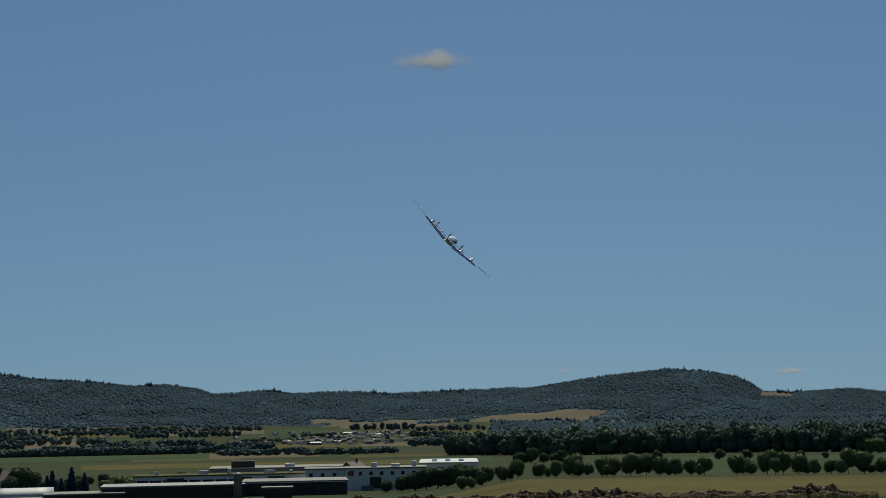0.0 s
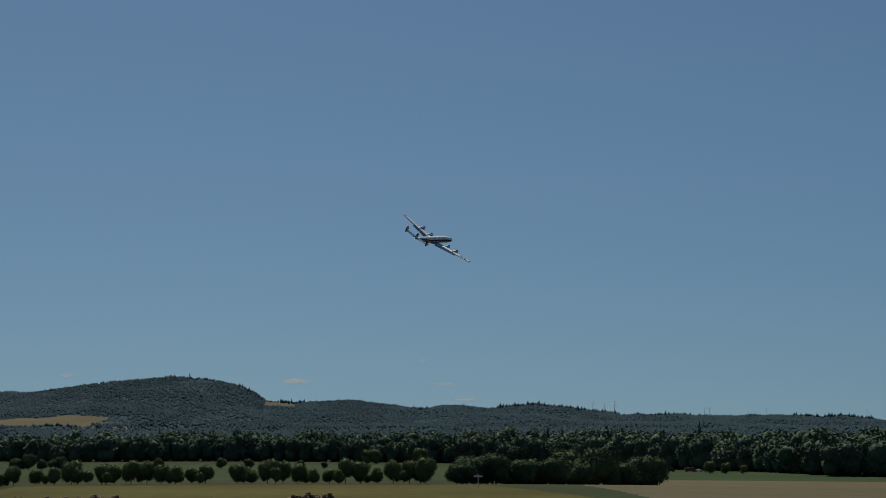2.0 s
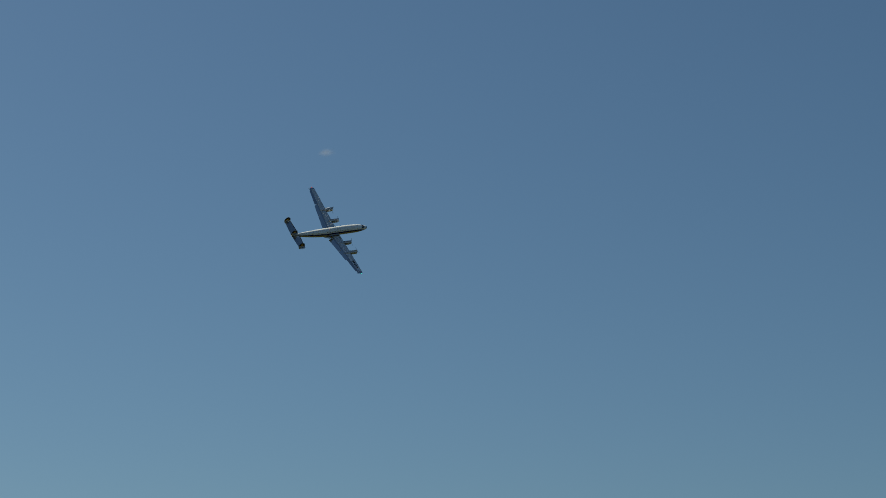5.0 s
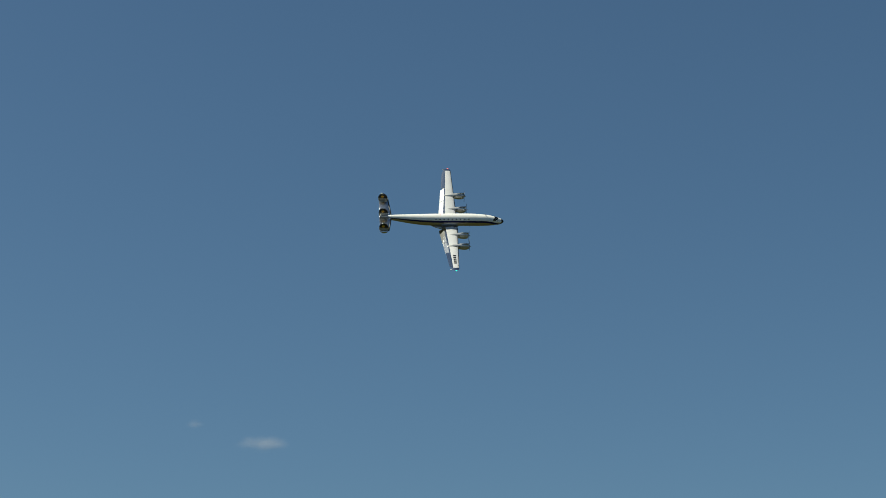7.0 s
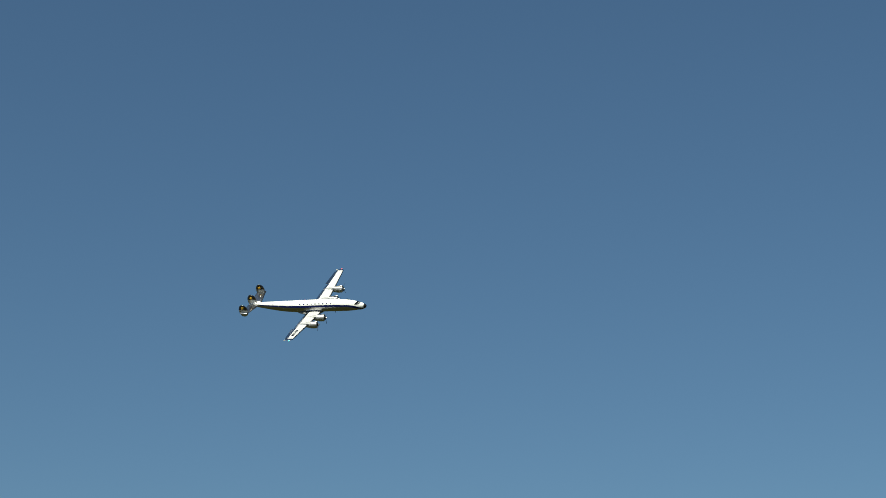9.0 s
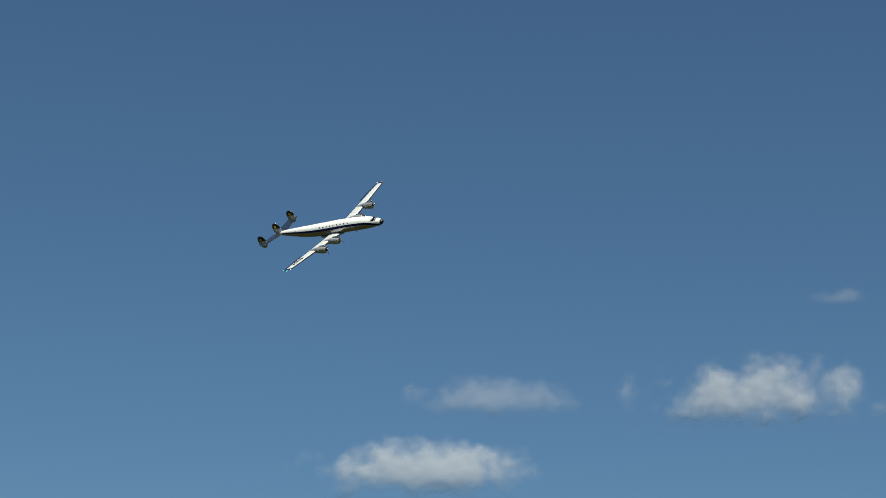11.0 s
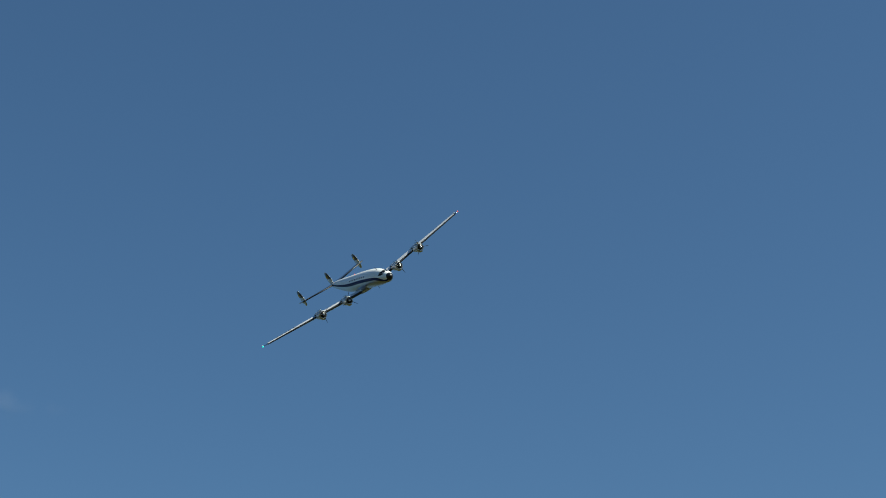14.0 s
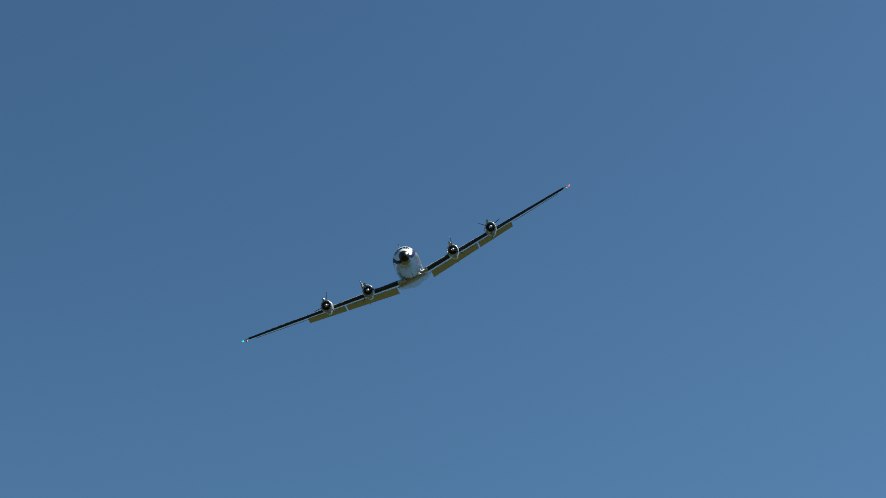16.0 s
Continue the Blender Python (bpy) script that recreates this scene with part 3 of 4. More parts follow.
def leaf_mesh(name, centres, outward, sizes, rng, mat, cores=()):
    """Many small leaf sprays: quads that face roughly outward, over the dense inside of the crowns."""
    n = len(centres)
    w = outward + rng.normal(0, 0.4, (n, 3))
    w /= np.linalg.norm(w, axis=1)[:, None] + 1e-9
    a = np.cross(w, rng.normal(size=(n, 3)))
    a /= np.linalg.norm(a, axis=1)[:, None] + 1e-9
    b = np.cross(w, a)
    sz = np.asarray(sizes)[:, None]
    k = 0.6 + 0.8 * rng.random((n, 4, 1))
    v = np.stack([-a, -b, a, b], 1) * sz[:, None] * k + np.asarray(centres)[:, None]
    v = v.reshape(-1, 3)
    counts = np.full(n, 4)
    loops = np.arange(4 * n)
    if len(cores):
        base = len(v)
        f = (KNOB_F[None] + (np.arange(len(cores)) * len(KNOB_V))[:, None, None]).reshape(-1) + base
        v = np.concatenate([v] + list(cores))
        loops = np.concatenate([loops, f])
        counts = np.concatenate([counts, np.full(len(f) // 3, 3)])
    me = bpy.data.meshes.new(name)
    me.vertices.add(len(v))
    me.vertices.foreach_set("co", v.astype(np.float32).ravel())
    me.loops.add(len(loops))
    me.loops.foreach_set("vertex_index", loops.astype(np.int32))
    me.polygons.add(len(counts))
    me.polygons.foreach_set("loop_start", (np.cumsum(counts) - counts).astype(np.int32))
    me.materials.append(mat)
    me.update(calc_edges=True)
    me.validate()
    return me


def crown_shell(rng, n, w, h, z0, lobes=9):
    """Places and outward ways of leaf sprays on several overlapping lobes."""
    ang = rng.random(lobes) * 6.28
    rad = w * 0.27 * np.sqrt(rng.random(lobes))
    up = rng.random(lobes)
    lc = np.stack([rad * np.cos(ang), rad * np.sin(ang), z0 + h * (0.28 + 0.42 * up)], -1)
    lr = np.array([w, w, h]) * (0.25 + 0.09 * rng.random((lobes, 1)))
    k = rng.integers(0, lobes, n)
    d = rng.normal(size=(n, 3))
    d /= np.linalg.norm(d, axis=1)[:, None]
    p = lc[k] + d * lr[k] * (0.82 + 0.25 * rng.random((n, 1)))
    p[:, 2] = np.maximum(p[:, 2], z0 * 0.8)
    return p, d, lc, lr


def trunk_mesh(rng, h, r, limbs=5, spread=1.0):
    bm = bmesh.new()
    def limb(a, b, ra, rb):
        a, b = Vector(a), Vector(b)
        ax = (b - a).normalized()
        s = ax.orthogonal().normalized()
        t = ax.cross(s)
        loft(bm, [[p + (s * math.cos(k * math.pi / 3) + t * math.sin(k * math.pi / 3)) * q for k in range(6)] for p, q in ((a, ra), ((a + b) / 2, (ra + rb) / 2), (b, rb))])
    limb((0, 0, -0.3), (0.05, 0, h * 0.45), r, r * 0.7)
    for k in range(limbs):
        a = k * 6.28 / limbs + rng.random()
        limb((0.05, 0, h * (0.34 + 0.1 * rng.random())), (math.cos(a) * spread, math.sin(a) * spread, h * (0.62 + 0.2 * rng.random())), r * 0.5, r * 0.15)
    bmesh.ops.recalc_face_normals(bm, faces=bm.faces)
    return bm


def build_tree(seed, w, h, n, size, leaf, name="tree", stem=0.3, trunk_r=0.16):
    """A broadleaf tree: tapered trunk with limbs, and a crown of many clumps."""
    rng = np.random.default_rng(seed)
    tree = new(name)
    part("trunk", trunk_mesh(rng, h, trunk_r, 5, w * 0.28), BARK, tree, "grey-brown trunk and limbs")
    p, d, lc, lr = crown_shell(rng, n, w, h * (1 - stem * 0.7), h * stem, 12)
    cores = [KNOB_V * r * 0.85 * (0.85 + 0.3 * rng.random((len(KNOB_V), 1))) + c for c, r in zip(lc, lr)]
    c = new("crown", leaf_mesh("crown", p, d, size * (0.6 + 0.7 * rng.random(n)), rng, leaf, cores))
    c.parent = tree
    return tree


# orchard row along the field edge
random.seed(3)
kinds = [build_tree(10 + i, 7.0, 6.4, 6000, 0.17, LEAF, "fruit_tree", 0.06) for i in range(4)]
for t in kinds:
    tagged(t, "dark green fruit tree in a row along a field", "tree", "orchard row")
xs = [(at0(x), s) for x, s in ((806, .75), (838, .8), (868, .85), (893, .95), (925, .9), (953, .85), (978, 1.2), (1003, .65), (1023, 1.0), (1042, .85), (1067, 1.1), (1091, 1.1),
                               (1113, .95), (1135, 1.0), (1160, .9), (1181, 1.0), (1230, .95), (1252, .8), (1278, 1.15), (1302, 1.0), (1326, 1.05), (1350, .75), (1376, .85), (1402, 1.15), (1427, 1.2), (1453, .8),
                               (1480, 1.1), (1507, 1.1), (1534, 1.25))]
xs += [(at1(x), s) for x, s in ((1002, 1.2),)]
xs += [((p[0] + q[0]) / 2 + random.uniform(-.08, .08), random.uniform(.5, .85)) for p, q in zip(xs[:28:2], xs[1:29:2])]
used = set()
for i, (az, s) in enumerate(xs):
    k = i % 4
    d = 352 + random.uniform(-4, 4)
    m = facing(az, d, 0.05, random.uniform(0, 360))
    if k not in used:
        used.add(k)
        kinds[k].matrix_basis = m @ Matrix.Diagonal((s * .5, s * .5, s * .64, 1))
    else:
        c = copy_thing(kinds[k], m)
        c.scale = (s * .5, s * .5, s * .64 * random.uniform(0.88, 1.12))

# round field trees, hedge trees and garden trees
oaks = [build_tree(40 + i, 9.0, 9.5, 4600, 0.28, LEAF_DARK, "round_tree", 0.05, 0.3) for i in range(3)]
for t in oaks:
    tagged(t, "dense dark green tree standing on a field", "tree", "field and hedge trees")
limes = [build_tree(50 + i, 9.0, 10.0, 4600, 0.28, LEAF_LIGHT, "light_tree", 0.05, 0.3) for i in range(2)]
for t in limes:
    tagged(t, "yellowish green broad tree at the wood's edge", "tree", "light trees")
OAKS = [(at0(x), 800, s) for x, s in ((1110, .85), (1205, .75), (1248, .7), (1288, .65), (1330, .6), (1368, .5), (895, .9), (905, .7), (915, 1.1), (935, .8), (950, .7), (962, .9))]
OAKS += [(at0(x), 640, s) for x, s in ((330, .6), (350, .5), (375, .6), (395, .5), (415, .6), (255, .6), (235, .5), (560, .5), (430, .55), (455, .5), (490, .45), (640, .4), (580, .6), (470, .4), (530, .5), (610, .45), (690, .5))]
OAKS += [(at0(x), d, s) for x, d, s in ((128, 520, 1.2), (110, 515, .9), (140, 525, 1.0), (10, 500, .9), (32, 505, .95), (215, 500, .8), (200, 495, .7), (185, 490, .75), (165, 505, .6))]
OAKS += [(at0(x), 430, s) for x, s in ((752, .8), (735, .75), (715, .6), (770, .8), (785, .7), (800, .8), (820, .7), (690, .5), (845, .6))]
for az in np.arange(16.7, 23.4, 0.16):
    OAKS.append((float(az) + random.uniform(-.1, .1), 392 + (az - 16.7) * 9 + random.uniform(-9, 12), random.uniform(.5, 1.15) * (1 + .3 * (az > 20.5))))
OAKS.append((at1(1305), 372, .72))
LIMES = [(at0(1450), 960, 1.15), (at1(902), 930, 1.1), (at1(1002), 900, 1.3), (at0(20), 425, .65), (at0(5), 420, .6), (at0(275), 470, .7), (at0(260), 465, .6), (at0(290), 470, .65)]
LIMES += [(at1(x), 700, s) for x, s in ((1258, .8), (1215, .6), (1180, .5), (1235, .6), (1165, .6), (1195, .7))]
LIMES += [(at2(x), 690, s) for x, s in ((1085, .7), (1120, .6), (1160, .5))]
for pool, places in ((oaks, OAKS), (limes, LIMES)):
    for i, (az, d, s) in enumerate(places):
        s *= 0.74
        m = facing(az, d, 0.1, random.uniform(0, 360))
        k = i % len(pool)
        if i < len(pool):
            pool[k].matrix_basis = m @ Matrix.Diagonal((s, s, s, 1))
        else:
            c = copy_thing(pool[k], m)
            c.scale = (s * random.uniform(.9, 1.15), s * random.uniform(.9, 1.15), s)


def build_conifer(seed, w, h, n):
    rng = np.random.default_rng(seed)
    tree = new("conifer")
    part("trunk", trunk_mesh(rng, h, 0.18, 3, 0.4), BARK, tree)
    f = rng.random(n)
    a = rng.random(n) * 6.28
    r = w / 2 * np.minimum(1.0, (1 - f) * 1.5 + 0.05) * (0.6 + 0.4 * rng.random(n))
    v, fa = clumps(np.stack([r * np.cos(a), r * np.sin(a), 0.3 + f * h], -1), 0.38 * (0.7 + 0.6 * rng.random(n)), rng, 1.3)
    c = new("crown", raw("crown", v, fa, HAZE_SPRUCE))
    c.parent = tree
    return tagged(tree, "slender dark evergreen tree beside the sheds", "tree", "evergreens")


con = build_conifer(70, 3.0, 7.6, 420)
con.matrix_basis = facing(at0(50), 428)
for x, d, s in ((168, 470, .7), (176, 470, .85), (206, 480, .95), (226, 485, .75), (190, 478, .6)):
    copy_thing(con, facing(at0(x), d, 0, x)).scale = (s, s, s)


# woods far off: one mesh of many crowns for each wood
def woods(name, label, places, leaf, n, seed, conifer=0.0, size=0.1):
    rng = np.random.default_rng(seed)
    cs, ds, ss, cores = [], [], [], []
    for az, d, w, h in places:
        p = np.array(spot(az, d))
        if rng.random() < conifer:
            f = rng.random(n) ** 1.4
            a = rng.random(n) * 6.28
            r = w * 0.28 * (1 - f) * (0.75 + 0.35 * rng.random(n)) + 0.1
            q = np.stack([r * np.cos(a), r * np.sin(a), h * 0.1 + f * h * 0.92], -1)
            out = np.stack([np.cos(a), np.sin(a), 0.5 + 0 * a], -1)
            ss.append(w * size * (1.2 - 0.8 * f) * (0.6 + 0.6 * rng.random(n)))
            for z, k in ((0.3, 0.24), (0.6, 0.14)):
                cores.append(KNOB_V * np.array([w * k, w * k, h * 0.28]) + p + np.array([0, 0, h * z]))
        else:
            q, out, lc, lr = crown_shell(rng, n, w * 1.15, h * 0.92, h * 0.06, 6)
            ss.append(w * size * (0.5 + 0.8 * rng.random(n)))
            for c, r in zip(lc[:4], lr[:4]):
                cores.append(KNOB_V * r * 0.88 * (0.85 + 0.3 * rng.random((len(KNOB_V), 1))) + p + c)
            cores.append(KNOB_V * np.array([w * 0.42, w * 0.42, h * 0.32]) + p + np.array([0, 0, h * 0.3]))
        cs.append(q + p)
        ds.append(out)
    me = leaf_mesh(name, np.concatenate(cs), np.concatenate(ds), np.concatenate(ss), rng, leaf, cores)
    tagged(new(name, me), label, "woods", kind="stuff")


def wood_edge(az):
    return lerp(az, [-2, 0.2, 3, 4, 8, 14, 20, 24, 26.5, 29, 45], [1330, 1250, 1180, 1130, 1130, 1080, 980, 830, 770, 640, 640])


rs = np.random.default_rng(5)
pl = []
for row in range(6):
    for az in np.arange(0.2 + row * 0.03, 46, 0.33):
        a = az + rs.uniform(-.17, .17)
        s = rs.uniform(.8, 1.2)
        pl.append((a, wood_edge(a) + row * 12 + rs.uniform(-5, 5), 10.5 * s, (15.5 + row * .8) * s * lerp(a, [0, 5, 18, 24, 29, 46], [.9, 1, 1.05, 1, .88, .88])))
woods("mixed_wood", "dense dark green broadleaf wood beyond the fields", pl, WOODLEAF, 640, 6, 0.025, 0.06)
pl = []
for row in range(3):                       # hedge lines and copses in the valley
    for x in np.arange(-60, 400, 5.0):
        pl.append((at0(x + rs.uniform(-3, 3)), 1720 + row * 14 + rs.uniform(-5, 5), 9, rs.uniform(7, 10)))
for x0, x1, d, h in ((0, 260, 2500, 11), (20, 130, 2300, 10), (260, 420, 2250, 10), (420, 520, 1950, 9), (730, 800, 1950, 9), (540, 620, 2750, 5), (730, 790, 2650, 8), (640, 735, 3150, 14), (-60, 500, 3260, 12), (300, 470, 2850, 11), (760, 830, 2300, 10), (-60, 20, 1950, 10), (430, 560, 1500, 6), (560, 700, 1420, 5), (60, 200, 2750, 10), (150, 340, 2050, 9), (330, 480, 1800, 9), (-60, 160, 3050, 10), (180, 420, 3080, 10), (740, 840, 3000, 10), (470, 640, 2480, 4)):
    for x in np.arange(x0, x1, 4.5):
        if rs.random() < .8:
            pl.append((at0(x + rs.uniform(-3, 3)), d + rs.uniform(-45, 45), 10, h * rs.uniform(.7, 1.2)))
woods("valley_hedges", "dark hedges and copses across the valley fields, haze in their colour", pl, HAZE_HEDGELEAF, 130, 8, 0.03, 0.1)
cs, ss, tall = [], [], []
for i in range(62000):                    # closed forest on the slopes, in stands of unlike age
    a, d = rs.uniform(-21, 38), 3400 + 870 * rs.random() ** 0.8
    if field(a, d) != 5:
        continue
    stand = noise.noise(Vector((a * 0.8, d * 0.006, 2.0)))
    p = spot(a, d)
    k = rs.uniform(0.75, 1.2) * (1.0 + 0.35 * stand)
    cs.append((p.x, p.y, p.z + 0.8 * k - 1.5))
    ss.append(4.3 * k)
    tall.append(1.1 + 0.5 * stand)
for i in range(16000):                    # and on the lower ground before them
    a, d = rs.uniform(1, 38), rs.uniform(2300, 3420)
    if field(a, d) != 5:
        continue
    p, k = spot(a, d), rs.uniform(0.75, 1.2)
    cs.append((p.x, p.y, p.z + 0.8 * k))
    ss.append(4.6 * k)
    tall.append(1.1)
for az in np.arange(-22, 40, 0.045):      # taller trees along the crest, in stands with gaps
    c = noise.noise(Vector((az * .8, 1.7, 0)))
    a, d = az + rs.uniform(-.02, .02), 4238 + rs.uniform(-25, 12)
    p = spot(a, d)
    k = rs.uniform(0.5, 0.9) + (rs.uniform(0.2, 0.8) if c > .1 else 0)
    cs.append((p.x, p.y, p.z + 1.6 * k))
    ss.append(2.9 * k)
    tall.append(1.9)
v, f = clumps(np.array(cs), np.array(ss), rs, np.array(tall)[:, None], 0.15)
tagged(new("hill_forest", raw("hill_forest", v, f, HAZE_SPRUCE)), "dark spruce forest covering the distant hills, haze blue in its colour", "woods", kind="stuff")


# ------------------------------------------------------------------ buildings
def slab(name, parent, mat, x0, y0, z0, x1, y1, z1, label=""):
    bm = bmesh.new()
    box(bm, x0, y0, z0, x1, y1, z1)
    bmesh.ops.recalc_face_normals(bm, faces=bm.faces)
    return part(name, bm, mat, parent, label, smooth=False)


def flat_building(name, label, xa, xb, top, base, d, depth, wall, roof, rows=(), attic=0.35, turn=0.0):
    """A flat-roofed hall with window rows; rows: (height of sill, window height, width, gap, first, last)."""
    k = d / 2660
    w, h = (xb - xa) * k, (base - top) * k
    az = at0((xa + xb) / 2)
    b = new(name)
    m = facing(az, d, 0, turn)
    m.translation.z = EYE + (735 - base) * k
    b.matrix_basis = m
    tagged(b, label, "building")
    slab("wall", b, wall, -w / 2, 0, -3, w / 2, depth, h - attic, "")
    slab("roof", b, roof, -w / 2 - .25, -.25, h - attic, w / 2 + .25, depth + .25, h, "")
    for sill, wh, ww, gap, first, last in rows:
        x = -w / 2 + first * w
        while x + ww < -w / 2 + last * w:
            win = slab("window", b, STEEL, x - .07, -.06, sill - .07, x + ww + .07, .02, sill + wh + .07)
            slab("pane", win, PANE, x, -.09, sill, x + ww, -.04, sill + wh)
            x += ww + gap
    return b


factory = flat_building("factory", "white two-storey factory with small dark windows", 628, 752, 815, 852, 455, 14, WALLW, ROOFG, ((4.3, .95, .9, 1.9, .03, .97), (.8, 3.0, 3.0, 9, .3, .62)))
flat_building("factory_annex", "low white factory wing with flat grey roof", 566, 627, 815, 850, 462, 12, WALLW, ROOFG, ((3.8, 1.0, .9, 2.2, .1, .95),))
store = flat_building("warehouse", "white warehouse with a bright membrane roof", 742, 832, 809, 845, 500, 40, WALLW, ROOFW, ((2.6, 1.2, 1.0, 2.6, .15, .95),))
office = flat_building("office_block", "long white low block with a dark window band", 304, 566, 821, 850, 478, 14, WALLW, GREENROOF, ((2.0, 1.9, 3.0, .55, .02, .97),))
rear = flat_building("rear_hall", "dark grey industrial hall behind the office block", 420, 628, 812, 846, 520, 25, WALLG, ROOFG, ((3.2, .8, 1.2, 1.6, .1, .5),))
shed = flat_building("grey_shed", "dark grey shed with a pale flat roof", 470, 630, 833, 858, 418, 20, WALLD, ROOFG)
flat_building("lower_shed", "long dark shed behind the earth heaps", 255, 470, 836, 862, 412, 18, WALLD, WALLG)
flat_building("small_shed", "small dark boarded shed with pale sloping roof", 166, 284, 845, 862, 408, 14, WALLD, ROOFG)
flat_building("kiosk", "small hut with a pale metal roof", 500, 545, 842, 862, 400, 6, WALLD, ROOFG)
flat_building("greenhouse_base", "low pale hall beside the barrel-roofed hall", 62, 172, 851, 863, 405, 10, WALLG, ROOFG)

# what stands on and in these walls
slab("sign_panel", factory, SIGNRED, -9.6, -.12, 4.2, -8.4, -.02, 5.6, "red sign panel")
for x in (-6.5, 3.2):
    slab("loading_door", factory, WALLG, x, -.1, -2.5, x + 3.2, -.02, 1.6, "grey sectional loading door")
for x, w, h in ((-4, 1.6, 1.1), (1.5, 2.2, .8), (7, 1.1, 1.5)):
    slab("roof_unit", factory, STEEL, x, 4, 6.3, x + w, 6, 6.3 + h, "pale metal roof unit")
# dark boards proud of the wall imitate the shade inside entrance openings
for x in (-14.5, 4.0, 13.0):
    slab("entrance_shade", office, WALLD, x, -.13, -1.0, x + 4.6, -.02, 4.4, "dark panel imitating a shaded entrance recess")
for x, w, h in ((-18, 1.2, .9), (-6, 2.6, 1.0), (2, 1.0, 1.4), (12, 3.2, .8), (19, 1.2, .7)):
    slab("roof_unit", office, STEEL, x, 5, 5.2, x + w, 6.4, 5.2 + h, "pale metal roof unit")
slab("lift_house", rear, WALLD, -14, 3, 6.5, -7, 9, 8.6, "dark boarded upper storey")
slab("roof_unit", rear, STEEL, 2, 4, 6.5, 5, 7, 7.6, "pale metal roof unit")
for x in (-5, -1, 3):
    slab("roof_light", store, PANE, x, 10, 6.75, x + 1.5, 30, 6.95, "long roof light")
slab("gutter", shed, STEEL, -12.6, -.4, 3.5, 12.6, -.26, 3.66, "pale metal gutter")

hall = new("barrel_hall")                  # hall with an arched roof
k = 415 / 2660
hall.matrix_basis = facing(at0(128), 415)
hall.matrix_basis.translation.z = EYE + (735 - 862) * k
tagged(hall, "pale hall with a white arched metal roof", "building")
slab("wall", hall, WALLW, -7.3, 0, -2, 7.3, 8, 2.0)
bm = bmesh.new()
loft(bm, [[(x, 4 - 4.3 * math.cos(i * math.pi / 12), 1.9 + 2.3 * math.sin(i * math.pi / 12)) for i in range(13)] for x in (-7.5, -3.7, 0, 3.7, 7.5)], True, True)
bmesh.ops.recalc_face_normals(bm, faces=bm.faces)
part("roof", bm, ROOFW, hall, "white arched metal roof")

silo = new("silo")
silo.matrix_basis = facing(at0(462), 405)
silo.matrix_basis.translation.z = EYE + (735 - 860) * 405 / 2660
tagged(silo, "grey steel silo beside the sheds", "silo")
bm = bmesh.new()
loft(bm, [[(r * math.cos(i * math.pi / 10), r * math.sin(i * math.pi / 10), z) for i in range(20)] for z, r in ((-2, .95), (5.6, .95), (5.7, 1.02), (5.9, 1.0), (6.3, .3))])
bmesh.ops.recalc_face_normals(bm, faces=bm.faces)
part("tank", bm, WALLG, silo)
bm = bmesh.new()
for i in range(14):
    box(bm, -.25, -1.08, i * .4, .25, -1.0, i * .4 + .05)
part("ladder", bm, STEEL, silo, "steel ladder rungs", False)


def build_house(name, w, l, h, rise, wall, roof):
    b = new(name)
    slab("wall", b, wall, -l / 2, -w / 2, -2, l / 2, w / 2, h)
    bm = bmesh.new()
    loft(bm, [[(x, -w / 2 - .4, h - .1), (x, 0, h + rise), (x, w / 2 + .4, h - .1)] for x in (-l / 2 - .4, l / 2 + .4)])
    bmesh.ops.recalc_face_normals(bm, faces=bm.faces)
    part("roof", bm, roof, b, "", False)
    for s in (-1, 1):
        for i in range(int(l // 3)):
            x = -l / 2 + 1 + i * 3
            slab("window", b, PANE, x, s * w / 2 - .05, 1.2, x + 1.2, s * w / 2 + .05, 2.6)
    slab("chimney", b, TILE, l * .2, -.4, h + rise * .5, l * .2 + .7, .3, h + rise + .9)
    return b


random.seed(11)
protos = [tagged(build_house("house", 9, 11, 5.5, 3.5, WALLW, TILE), "white village house with red-brown tiled roof", "house", "village"),
          tagged(build_house("house", 9, 14, 4.5, 4.0, WALLW, TILE), "long white village house with tiled roof", "house", "village"),
          tagged(build_house("house", 10, 12, 6, 3.0, WALLG, WALLD), "grey village house with dark slate roof", "house", "village"),
          tagged(build_house("barn", 14, 24, 5, 2.0, WALLG, ROOFW), "large barn with a bright metal roof", "barn", "village barns")]
spots = []
for i in range(125):
    spots.append((at0(random.gauss(625, 68)), random.uniform(2150, 2950)))
for i in range(16):
    spots.append((at0(random.uniform(0, 330)), random.uniform(2650, 3000)))
for i in range(18):
    spots.append((at0(random.uniform(930, 1070)), random.uniform(3150, 3350)))
first = set()
for i, (az, d) in enumerate(spots):
    k = 3 if i % 17 == 5 else random.choice((0, 0, 1, 2))
    m = facing(az, d, 0, random.choice((0, 15, -30, 60, 90)))
    if k in first:
        copy_thing(protos[k], m).scale = (.6, .6, .6)
    else:
        first.add(k)
        protos[k].matrix_basis = m @ Matrix.Diagonal((.6, .6, .6, 1))


works_house = tagged(build_house("house", 8, 11, 4.5, 3.2, WALLW, TILE), "white gabled house with brown tiled roof beside the factory", "house", "houses at the works")
works_house.matrix_basis = facing(at0(640), 520, 0, 70)
copy_thing(works_house, facing(at0(592), 545, 0, 20)).scale = (.8, .8, .8)
copy_thing(works_house, facing(at0(86), 540, 0, -20)).scale = (.9, .9, .9)


